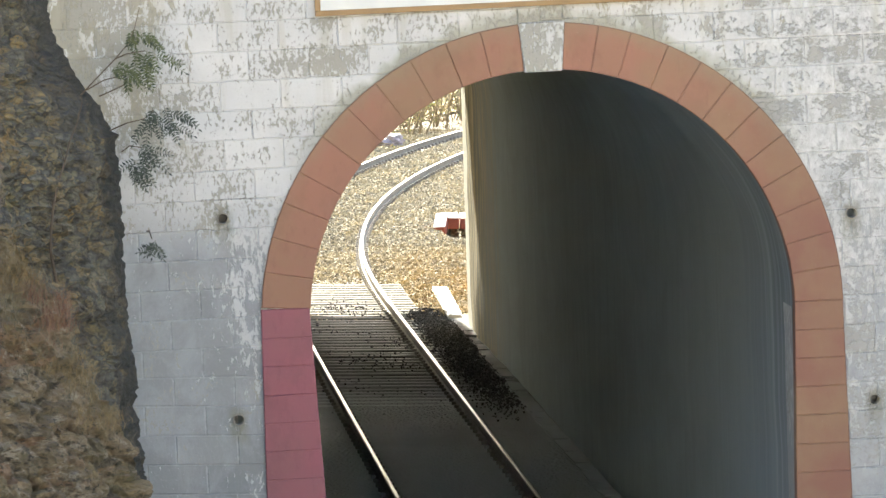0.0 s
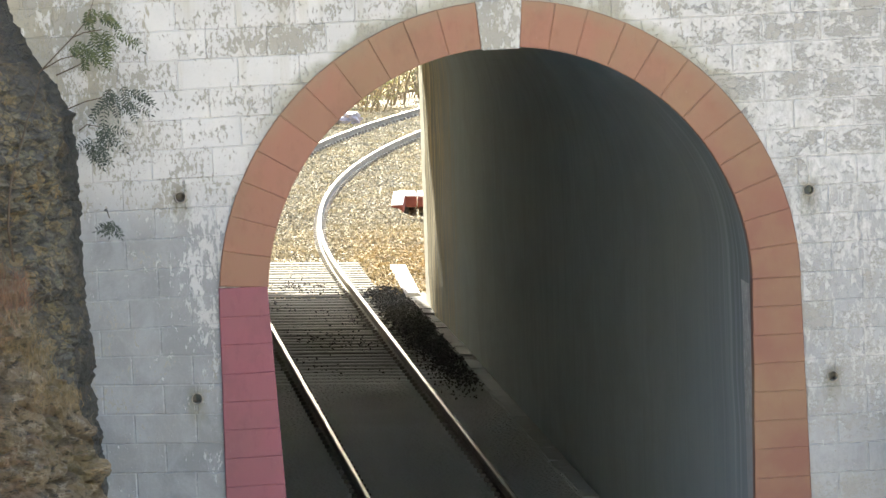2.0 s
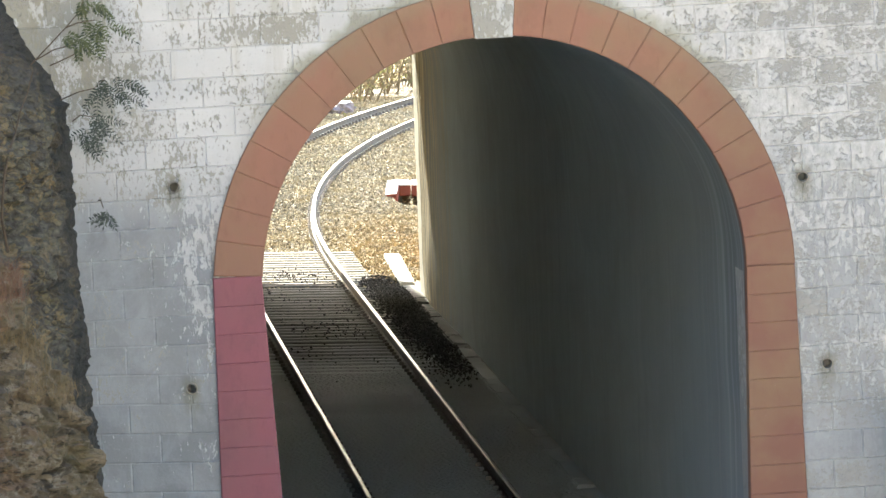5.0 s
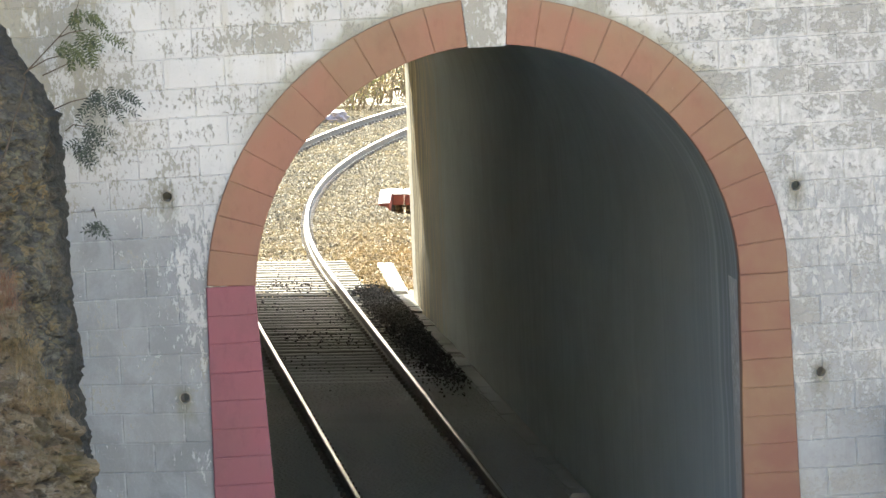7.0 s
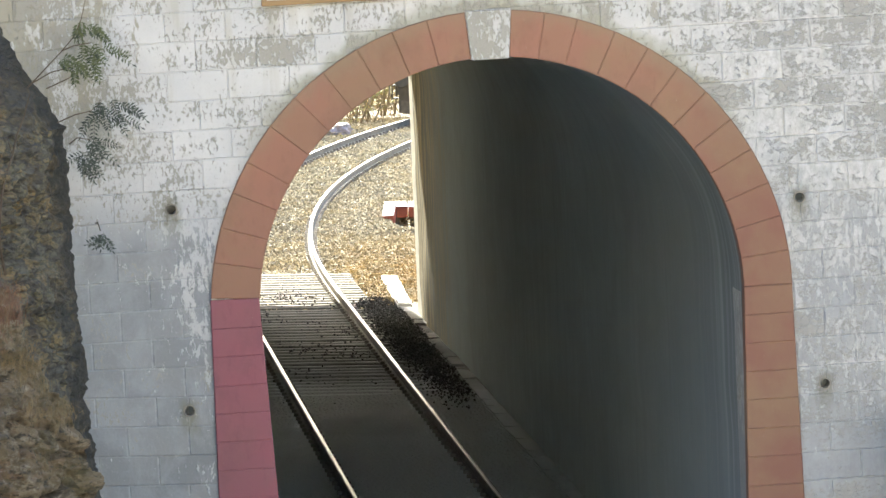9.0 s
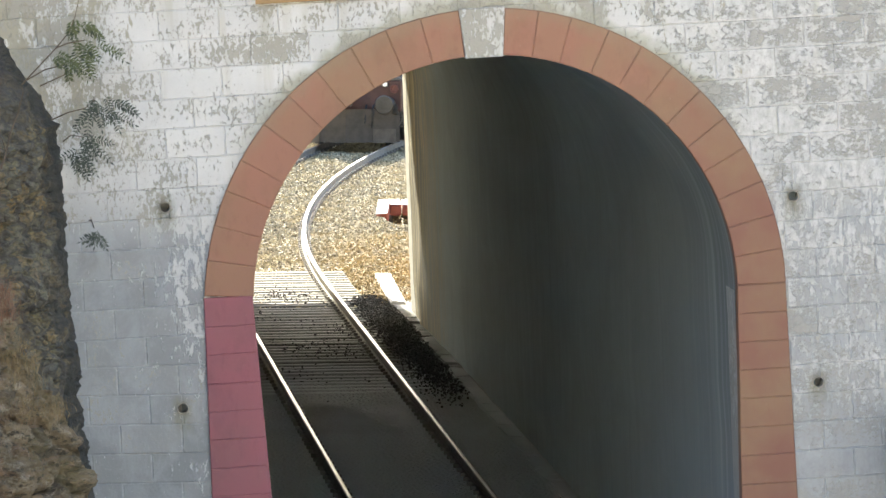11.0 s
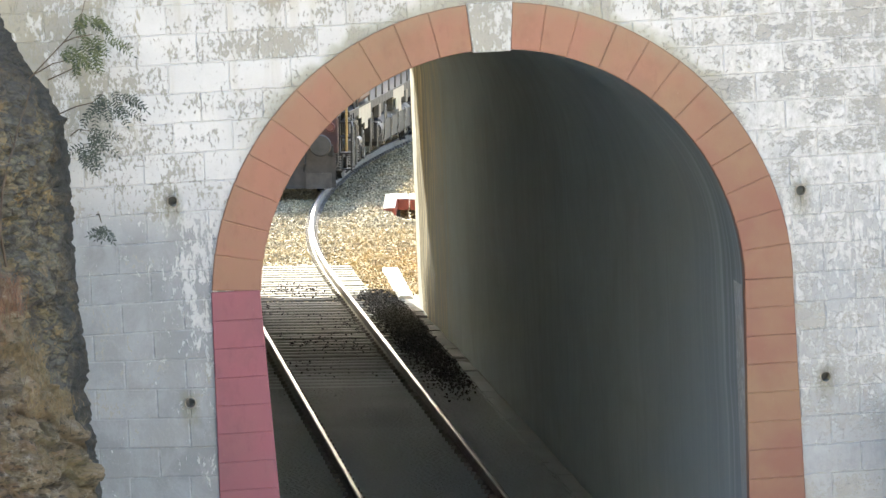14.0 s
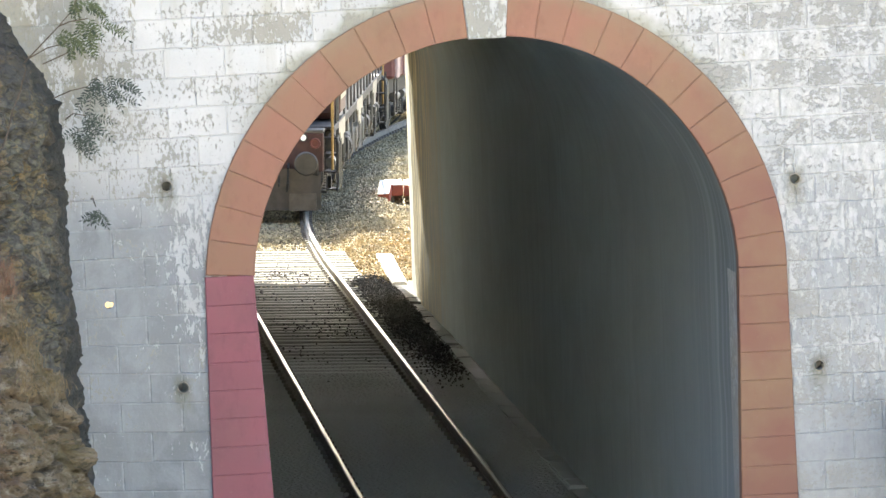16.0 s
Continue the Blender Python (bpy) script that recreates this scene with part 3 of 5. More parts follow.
def build_track():
    bm = bmesh.new()
    rows = []
    cross = ((-6.5, -0.64), (-4.2, -0.3), (-2.6, -0.22), (-1.6, -0.22), (-0.6, -0.225), (0.6, -0.225), (1.45, -0.22), (1.75, -0.10), (3.0, -0.10), (3.3, -0.10), (3.7, -0.11), (4.2, -0.13), (5.0, -0.16), (7.5, -0.3), (11, -0.63))
    for i in range(0, 482):
        s = -60 + i * 0.425
        fill = min(max((35.0 - s) / 7.0, 0.0), 1.0)     # the bed is raised level with the sleepers deep inside
        row = [beside(s, o, z + (0.03 - 0.02 * fill) * noise.noise((o, s, 0)) + (0.068 * fill if abs(o) < 1.65 else 0.0)) for o, z in cross]
        rows.append([(p.x, p.y, p.z + float(hollow(p.x, p.y))) for p in row])
    grid(bm, rows)
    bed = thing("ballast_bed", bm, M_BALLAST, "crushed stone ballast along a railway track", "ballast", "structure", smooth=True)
    bed.matrix_world = PLANE
    track = thing("railway_track", None, None, "broad gauge track with worn shining rails on ballast", "track")
    track.matrix_world = PLANE
    head = [(-0.020, -0.001), (-0.014, 0.0), (0.014, 0.0), (0.020, -0.001)]
    web = [(0.020, -0.001), (0.029, -0.003), (0.034, -0.008), (0.034, -0.040), (0.009, -0.052), (0.009, -0.135), (0.068, -0.152), (0.068, -0.165), (-0.068, -0.165), (-0.068, -0.152), (-0.009, -0.135), (-0.009, -0.052), (-0.034, -0.040), (-0.034, -0.008), (-0.029, -0.003), (-0.020, -0.001)]
    for side in (-0.846, 0.846):
        for prof, name, mat in ((head, "rail_head", M_HEAD), (web, "rail_foot", M_RUST)):
            bm = bmesh.new()
            grid(bm, [[tuple(beside(-60 + i * 0.8, side + o, z)) for o, z in prof] for i in range(260)])
            part(name, bm, mat, track, "polished steel running surface" if mat == M_HEAD else "rusted rail web and foot")
    # rail clips
    bm = bmesh.new()
    for i in range(200):
        s = 6 + i * 0.48
        a = -math.degrees(on_line(s)[2])
        for side in (-0.846, 0.846):
            for o in (-0.085, 0.085):
                p = beside(s, side + o)
                m = pose(p.x, p.y, -0.135, 0, 0, a) @ Matrix.Diagonal((0.06, 0.07, 0.05, 1))
                bmesh.ops.create_cube(bm, size=1, matrix=m)
    tagged(part("rail_fastening", bm, M_RUST, track, "rusted elastic rail clips"), kind="stuff")
    bm = bmesh.new()
    box(bm, (-1.375, -0.105, -0.42), (1.375, 0.105, -0.165), 0.02)
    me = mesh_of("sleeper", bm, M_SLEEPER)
    for i in range(225):
        s = 6 + i * 0.48
        x, y, a = on_line(s)
        ob = new("sleeper", me)
        ob.parent = track
        sink = 0.0 if s < 50 else -0.02 - 0.008 * min(s - 50, 3.0)
        ob.matrix_local = pose(x, y, sink + random.uniform(-0.006, 0.004), 0, 0, -math.degrees(a) + random.uniform(-0.3, 0.3))


def scatter(name, count, spots, size, mat, label, category, shape=6):
    """Many small broken stones, as one mesh. spots(i) gives a place in the plane of the rails."""
    rng = np.random.default_rng(5)
    base = np.array([(1, 0, 0), (-1, 0, 0), (0, 1, 0), (0, -1, 0), (0, 0, 1), (0, 0, -1)], float)
    tri = np.array([(0, 2, 4), (2, 1, 4), (1, 3, 4), (3, 0, 4), (2, 0, 5), (1, 2, 5), (3, 1, 5), (0, 3, 5)])
    at = spots(rng, count)
    n = len(at)
    v = base[None] * rng.uniform(0.55, 1.25, (n, 6, 1)) * rng.uniform(*size, (n, 1, 1)) + rng.normal(0, 0.006, (n, 6, 3))
    ang = rng.uniform(0, 2 * np.pi, (n, 3))
    for k, (i, j) in enumerate(((0, 1), (1, 2), (0, 2))):
        c, s = np.cos(ang[:, k])[:, None], np.sin(ang[:, k])[:, None]
        a, b = v[..., i].copy(), v[..., j].copy()
        v[..., i], v[..., j] = a * c - b * s, a * s + b * c
    v += at[:, None]
    faces = (tri[None] + 6 * np.arange(n)[:, None, None]).reshape(-1, 3)
    me = bpy.data.meshes.new(name)
    me.from_pydata(v.reshape(-1, 3), [], faces)
    me.materials.append(mat)
    ob = tagged(new(name, me), label, category, kind="stuff")
    ob.matrix_world = PLANE
    return ob


def line_arrays(s):
    table = np.array(LINE)
    f = (s + 80.0) * 10
    return [np.interp(f, np.arange(len(table)), table[:, k]) for k in range(3)]


def bed_spots(s0, s1, o0, o1, clear):
    def spots(rng, count):
        s = rng.uniform(s0, s1, count)
        o = rng.uniform(o0, o1, count)
        keep = np.ones(count, bool)
        if clear:
            # sleepers stay bare near the tunnel, and the rails everywhere
            phase = np.abs((s - 6 + 0.24) % 0.48 - 0.24)
            bare = (phase < 0.11) & (np.abs(o) < 1.36) & (rng.uniform(0, 1, count) > np.clip((s - 48.5) / 4.0, 0.05, 0.80))
            keep = ~bare & (np.abs(np.abs(o) - 0.846) > 0.12)
        keep &= rng.uniform(0, 1, count) < np.clip((s - 27.0) / 11.0, 0.0, 1.0)
        s, o = s[keep], o[keep]
        x, y, a = line_arrays(s)
        low = np.clip((53.0 - s) / 5.0, 0.0, 1.0) * 0.035
        z = np.where(np.abs(o) < 1.42, -0.19 - low, np.interp(o, (-3.2, -1.5, 1.42, 1.75, 3.0, 5.2), (-0.21, -0.19, -0.2, -0.075, -0.075, -0.14))) + rng.uniform(-0.01, 0.03, len(s))
        x, y = x + o * np.cos(a), y - o * np.sin(a)
        return np.stack([x, y, z + hollow(x, y)], 1)
    return spots


def build_reveal():
    """Limewashed return of the jambs just inside the mouth."""
    for s, x in ((1, CX + R_IN - 0.012), (-1, CX - R_IN + 0.012)):
        bm = bmesh.new()
        grid(bm, [[(x - s * (0.05 * (3.5 - z) / 4.1), y, z) for y in (0.134, 0.3, 0.5, 0.72 + 0.1 * noise.noise((z * 3, s, 0)))]
                  for z in [FLOOR + k * 0.2 for k in range(21)] + [3.52]])
        thing("jamb_reveal", bm, M_WALL, "limewashed inner face of the tunnel jamb", "wall", "structure")


build_portal_wall()
build_lining()
build_reveal()
build_ground()
build_hill()
build_bounce_slope()
build_track()
scatter("ballast_stones", 170000, bed_spots(42.5, 100, -3.2, 5.2, True), (0.015, 0.034), M_STONES, "loose sunlit ballast stones between and beside the rails", "ballast")
scatter("tunnel_ballast", 16000, bed_spots(27, 43.0, -1.7, 1.7, True), (0.018, 0.036), M_STONES_SHADED_OILY, "ballast stones between sleepers inside the tunnel, darkened for the shade", "ballast")


def spill_spots(rng, count):
    """Oily stones heaped over the sleeper ends by the drain, doubling as the shadow's bulge, with a few strewn between
    the rails.
    """
    s = rng.uniform(26.0, 47.0, count)
    o = np.where(rng.uniform(0, 1, count) < 0.8, rng.triangular(1.04, 1.45, 1.80, count), rng.uniform(-1.2, 0.74, count))
    wave = np.sin(s * 1.3 + o * 2.1) + np.sin(s * 0.57 - o * 1.7 + 1.0)
    edge = 43.8 - 1.6 * np.abs(o - 1.3) + 0.4 * np.sin(s * 9 + o * 14)
    keep = np.where(o > 0.9, s < edge + rng.exponential(0.25, count), (wave + rng.normal(0, 0.9, count) > 1.0) & (s < 47)) & (np.abs(np.abs(o) - 0.846) > 0.10)
    keep &= rng.uniform(0, 1, count) < np.clip((s - 26.0) / 12.0, 0.0, 1.0)
    s, o = s[keep], o[keep]
    x, y, a = line_arrays(s)
    z = np.where(o > 0.9, -0.165 + 0.055 * np.clip((o - 1.0) / 0.6, 0, 1), -0.152) + rng.uniform(-0.01, 0.02, len(s))
    return np.stack([x + o * np.cos(a), y - o * np.sin(a), z], 1)


scatter("spilled_ballast", 13000, spill_spots, (0.009, 0.021), M_STONES_SHADED_OILY, "oily black stones over the sleeper ends, also carrying the shadow's bulge", "ballast")


# ---- kerb along the drain, culvert head ----
def build_kerb():
    root = thing("drain_kerb", None, None, "whitewashed kerb stones beside the track drain", "kerb")
    root.matrix_world = PLANE
    y = 12.0
    while y < 47.4:
        n = random.uniform(0.7, 1.5)
        white = y + n > 43.0
        if white:
            n = 47.65 - y
        a, b = (y - 42.9) / 4.8, (y + n - 0.03 - 42.9) / 4.8
        top = -0.035 if white else -0.075 + random.uniform(-0.02, 0.015)
        inner = [1.67 + max(0.11 * k, 0.0) + random.uniform(-0.015, 0.015) for k in (a, b)]
        outer = [1.90 + max(0.19 * k, 0.0) for k in (a, b)]
        bm = bmesh.new()
        foot = [bm.verts.new(p) for p in ((inner[0], y, -0.5), (outer[0], y, -0.5), (outer[1], y + n - 0.03, -0.5), (inner[1], y + n - 0.03, -0.5))]
        head = [bm.verts.new((v.co.x, v.co.y, top + random.uniform(-0.012, 0.012))) for v in foot]
        bm.faces.new(head)
        bm.faces.new(foot[::-1])
        for k in range(4):
            bm.faces.new((foot[k], foot[(k + 1) % 4], head[(k + 1) % 4], head[k]))
        bmesh.ops.bevel(bm, geom=bm.edges[:], offset=0.02, segments=2, affect="EDGES")
        part("kerb_stone", bm, M_WHITE if white else (M_KERB if y > 36.0 else M_HAZED_STONE), root, "whitewashed end slab" if white else "")
        y += n
    return root


def build_culvert():
    root = thing("culvert_head", None, None, "red-painted culvert parapet stones with white tops", "culvert")
    root.matrix_world = PLANE @ pose(2.90, 62.0, -0.10, 0, 0, -2)
    for i, (x, y, turn, w, tip) in enumerate(((-0.03, -0.45, -9, 0.22, -4), (0.235, 0.0, 2, 0.225, 0), (0.475, 0.03, -1, 0.20, 2), (0.715, 0.0, 1, 0.215, -1), (0.955, 0.03, 0, 0.215, 1), (1.195, 0.02, 1, 0.215, 0))):
        bm = bmesh.new()
        box(bm, (0, 0, 0.03), (w, 0.62, 0.245), 0.02)
        stone = part("parapet_stone", bm, M_BRICKRED, root)
        stone.matrix_local = pose(x, y, random.uniform(-0.01, 0.01) if i else -0.13, 5 if i else 22, tip, turn)
        bm = bmesh.new()
        box(bm, (-0.006, -0.006, 0.247), (w + 0.006, 0.625, 0.262), 0.006)
        part("white_top", bm, M_WHITE, stone, "whitewashed top")
    for x in (0.0, 1.2):
        bm = bmesh.new()
        box(bm, (x, 0.2, -0.7), (x + 0.3, 0.6, 0.03), 0.02)
        part("abutment", bm, M_HAZED_STONE, root)
    return root


build_kerb()
build_culvert()


# ---- sign board over the arch ----
def build_sign():
    root = thing("name_board", None, None, "white name board with ochre border on the head wall", "sign")
    x0, x1, z0, z1 = -2.36, 1.79, 6.44, 7.45
    bm = bmesh.new()
    box(bm, (x0 + 0.05, -0.035, z0 + 0.05), (x1 - 0.05, 0.01, z1 - 0.05))
    part("panel", bm, M_WHITE, root, "white painted panel")
    for lo, hi in (((x0, -0.05, z0), (x1, 0.012, z0 + 0.05)), ((x0, -0.05, z1 - 0.05), (x1, 0.012, z1)),
                   ((x0, -0.05, z0 + 0.052), (x0 + 0.05, 0.012, z1 - 0.052)), ((x1 - 0.05, -0.05, z0 + 0.052), (x1, 0.012, z1 - 0.052))):
        bm = bmesh.new()
        box(bm, lo, hi, 0.004)
        part("border", bm, M_OCHRE, root, "ochre painted border")
    for row in (6.615, 7.03):
        x = x0 + 0.5
        while x < x1 - 0.5:
            w = random.uniform(0.10, 0.16)
            bm = bmesh.new()
            box(bm, (x, -0.041, row), (x + w, -0.034, row + 0.28))
            part("lettering", bm, M_BLACK, root, "dark lettering")
            x += w + 0.07


# ---- rock on the near side ----
def jag(p, k=1.0):
    """Broken rock relief: angular blocks parted by cracks, at two sizes, and grit."""
    p = Vector(p) * k
    warp = p + 0.25 * noise.noise_vector(p * 1.7)
    a = noise.noise(p * 0.9)
    f = noise.voronoi(Vector((warp.x, warp.y, warp.z * 1.5)) * 2.4)[0]
    g = noise.voronoi(Vector((warp.x, warp.y, warp.z * 1.4)) * 6.5 + Vector((3, 1, 4)))[0]
    grit = noise.fractal(p * 9.0, 0.8, 2.1, 4)
    return 0.07 + 0.16 * a + 0.13 * (min(f[1] - f[0], 0.35) - 0.2) - 0.09 * f[0] + 0.07 * (min(g[1] - g[0], 0.25) - 0.12) + 0.022 * grit


def lerp_table(table, z):
    if z <= table[0][0]:
        return table[0][1]
    for (a, u), (b, v) in zip(table, table[1:]):
        if z <= b:
            return u + (v - u) * (z - a) / (b - a)
    return table[-1][1]


CLIFF = ((-0.7, -4.0), (2.1, -4.12), (2.8, -4.17), (3.45, -4.19), (4.2, -4.23), (4.95, -4.22), (5.45, -4.22), (5.86, -4.5), (6.3, -4.74), (6.8, -4.84), (9.0, -5.3), (11.0, -6.0))
SPUR = ((-0.7, -3.4), (2.5, -4.16), (2.94, -4.27), (3.24, -4.40), (3.49, -4.55), (3.94, -4.77), (4.24, -4.87), (4.59, -5.10), (4.94, -5.35), (6.0, -6.3), (8.0, -8.0))


def blocks(q, size, tilt=0.0):
    """Relief of jointed rock: each block stands out by its own amount, with a gap between neighbours."""
    c, s = math.cos(tilt), math.sin(tilt)
    p = Vector((q[0] * c + q[2] * s, q[1], (q[2] * c - q[0] * s) * 2.0)) / size
    p += 0.25 * noise.noise_vector(p * 1.7)
    d, at = noise.voronoi(p)
    return 0.6 * noise.noise(at[0] * 5.3) - 0.45 * max(0.0, 1.0 - (d[1] - d[0]) * 3.5)


def build_cliff():
    bm = bmesh.new()
    rows = []
    for i in range(300):
        z = -0.7 + i * 0.05 if i < 40 else (1.3 + (i - 40) * 0.025 if i < 270 else 7.05 + (i - 270) * 0.12)
        row = []
        for k in range(120):
            y = 0.05 - 0.024 * k - 0.0004 * k * k
            x = lerp_table(CLIFF, z) + 0.62 * y + 0.03 * noise.noise((0, y, z * 5)) + 0.025 * noise.noise((3, y * 2, z * 15)) + 0.018 * noise.noise((7, y * 3, z * 41))
            q = (x, y * 1.2, z)
            g = (jag(q, 1.4) + 0.10 * blocks(q, 0.42) + 0.045 * blocks(q, 0.15)) * min(1.0, 0.14 + abs(y) * 1.0)
            row.append((x + g * 0.9, y - g * 0.6, z + 0.1 * noise.noise((y * 3, z * 3, 1))))
        rows.append(row)
    grid(bm, rows)
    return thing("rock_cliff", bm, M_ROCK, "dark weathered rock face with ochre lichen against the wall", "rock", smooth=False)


def spur_point(z, y):
    x = lerp_table(SPUR, z)
    d = y + 4.0
    x += 0.75 * d if d < 0 else -0.95 * d
    q = (x, y, z)
    g = 0.5 * jag(q, 1.5) + 0.26 * blocks(q, 0.5, -0.6) + 0.12 * blocks(q, 0.2, -0.6) + 0.035 * blocks(q, 0.08, -0.6)
    return Vector((x + g * 0.35, y - g * 0.7, z + g * 0.2))


def build_spur():
    bm = bmesh.new()
    grid(bm, [[tuple(spur_point(-0.7 + (i * 0.05 if i < 50 else 2.5 + (i - 50) * 0.022), -2.8 - k * 0.026)) for k in range(120)] for i in range(230)])
    return thing("rock_outcrop", bm, M_OUTCROP, "brown rock outcrop with dry grass in front of the cliff", "rock", smooth=False)


def boulder_mesh(at, size):
    bm = bmesh.new()
    bmesh.ops.create_icosphere(bm, subdivisions=4, radius=1)
    for v in bm.verts:
        n = v.co.normalized()
        k = 1 + 0.8 * jag(n * 0.8 + Vector(at)) + 0.3 * blocks(n + Vector(at), 0.8)
        v.co = Vector((n.x * size[0] * k, n.y * size[1] * k, n.z * size[2] * k)) + Vector(at)
    return bm


def build_boulder(name, at, size, label):
    return thing(name, boulder_mesh(at, size), M_OUTCROP, label, "rock", smooth=False)


def build_grass(name, spots, mat, label, height):
    """Blades that rise and bow from each spot."""
    bm = bmesh.new()
    for p, n in spots:
        for _ in range(n):
            b = p + Vector((random.gauss(0, 0.05), random.gauss(0, 0.06), random.gauss(0, 0.03)))
            h = random.uniform(*height)
            a = random.uniform(0, 2 * math.pi)
            lean = Vector((math.cos(a), math.sin(a), 0)) * random.uniform(0.25, 1.4)
            w = random.uniform(0.0011, 0.003)
            side = Vector((1, 0.4 * math.sin(a), 0)) * w
            last = None
            for k in range(5):
                f = k / 4
                c = b + lean * h * f * f + Vector((0, 0, h * (f - 0.35 * f * f * min(lean.length, 1))))
                pair = (bm.verts.new(c - side * (1 - f * 0.85)), bm.verts.new(c + side * (1 - f * 0.85)))
                if last:
                    bm.faces.new((last[0], last[1], pair[1], pair[0]))
                last = pair
    return thing(name, bm, mat, label, "grass", "stuff")


def leaf(bm, base, tip, pairs, size):
    """A pinnate leaf: a thin stalk with paired narrow leaflets."""
    base, tip = Vector(base), Vector(tip)
    d = (tip - base).normalized()
    side = d.cross(Vector((0.15, -1, 0.1))).normalized()
    out = d.cross(side)
    sag = Vector((0, 0, -0.12)) * (tip - base).length
    stalk = [base.lerp(tip, f) + sag * f * f for f in (0, 0.33, 0.66, 1)]
    for a, b in zip(stalk, stalk[1:]):
        rod(bm, a, b, 0.002, 3)
    for i in range(pairs + 1):
        f = (i + 1) / (pairs + 1)
        p = base.lerp(tip, f) + sag * f * f
        for sgn in (-1, 1):
            if i == pairs and sgn > 0:
                continue
            way = (side * sgn * random.uniform(0.75, 1.0) + d * random.uniform(0.35, 0.7) + out * random.uniform(-0.35, 0.35)).normalized()
            if i == pairs:
                way = d
            s = size * random.uniform(0.75, 1.1) * (1 - 0.35 * abs(f - 0.5))
            wide = way.cross(out).normalized() * s * 0.15
            a, b = p + way * s * 0.45 + wide, p + way * s * 0.45 - wide
            bm.faces.new([bm.verts.new(c) for c in (p, a, p + way * s, b)])


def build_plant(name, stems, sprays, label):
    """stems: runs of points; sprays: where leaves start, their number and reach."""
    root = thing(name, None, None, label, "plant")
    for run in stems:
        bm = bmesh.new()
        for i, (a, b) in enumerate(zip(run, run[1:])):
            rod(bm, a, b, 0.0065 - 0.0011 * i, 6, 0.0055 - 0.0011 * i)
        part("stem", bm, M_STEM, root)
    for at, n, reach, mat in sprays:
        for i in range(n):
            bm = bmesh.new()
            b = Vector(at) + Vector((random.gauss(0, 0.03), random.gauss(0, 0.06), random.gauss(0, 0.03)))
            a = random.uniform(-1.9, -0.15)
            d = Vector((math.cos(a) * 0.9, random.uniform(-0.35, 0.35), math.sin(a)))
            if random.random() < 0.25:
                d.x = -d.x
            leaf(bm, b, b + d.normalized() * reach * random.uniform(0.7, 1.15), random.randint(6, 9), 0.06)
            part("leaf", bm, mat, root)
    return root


build_sign()
build_cliff()
outcrop_rock = build_spur()
build_boulder("boulder", (-5.62, -5.0, 5.32), (0.36, 0.5, 0.42), "rounded grey-brown boulder on the outcrop")
build_boulder("boulder", (3.86, -0.45, 1.95), (0.55, 0.5, 0.62), "dark rock against the head wall")
for _z, _y, _r in ((2.62, -4.02, 0.16), (2.78, -4.1, 0.12), (2.95, -4.0, 0.10), (3.42, -4.5, 0.13), (3.98, -4.05, 0.13), (4.40, -4.2, 0.11)):
    _p = spur_point(_z, _y)
    part("stone", boulder_mesh((_p.x - _r * 0.6, _p.y, _p.z), (_r * 1.15, _r, _r * 0.6)), M_OUTCROP, outcrop_rock, "pale weathered stone bedded in the outcrop")
spots = []
for _ in range(50):
    z = random.choice((4.6, 4.45, 3.75, 3.6, 3.45, 3.25)) + random.gauss(0, 0.06)
    spots.append((spur_point(z, random.uniform(-4.5, -3.95)), 26))
build_grass("dry_grass", spots, M_STRAW, "dry straw-coloured grass on the outcrop", (0.06, 0.2))
spots = [(spur_point(2.6 + 2.1 * random.random() ** 0.6, random.uniform(-4.9, -3.9)), 7) for _ in range(230)]
build_grass("sparse_grass", spots, M_GREYGRASS, "thin grey dry grass on rock", (0.04, 0.17))
spots = [(spur_point(random.gauss(4.12, 0.12), random.uniform(-4.3, -3.95)), 40) for _ in range(16)]
build_grass("dry_shrub", spots, M_REDTWIG, "reddish dry twigs of a withered shrub", (0.08, 0.27))


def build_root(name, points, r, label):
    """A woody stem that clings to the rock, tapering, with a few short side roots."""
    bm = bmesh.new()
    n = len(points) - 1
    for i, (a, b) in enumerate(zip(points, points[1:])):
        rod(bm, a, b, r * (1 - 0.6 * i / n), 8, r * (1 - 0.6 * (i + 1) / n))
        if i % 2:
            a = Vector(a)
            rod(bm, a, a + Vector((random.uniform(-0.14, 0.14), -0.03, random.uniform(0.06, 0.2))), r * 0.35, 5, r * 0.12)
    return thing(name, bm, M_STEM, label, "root")


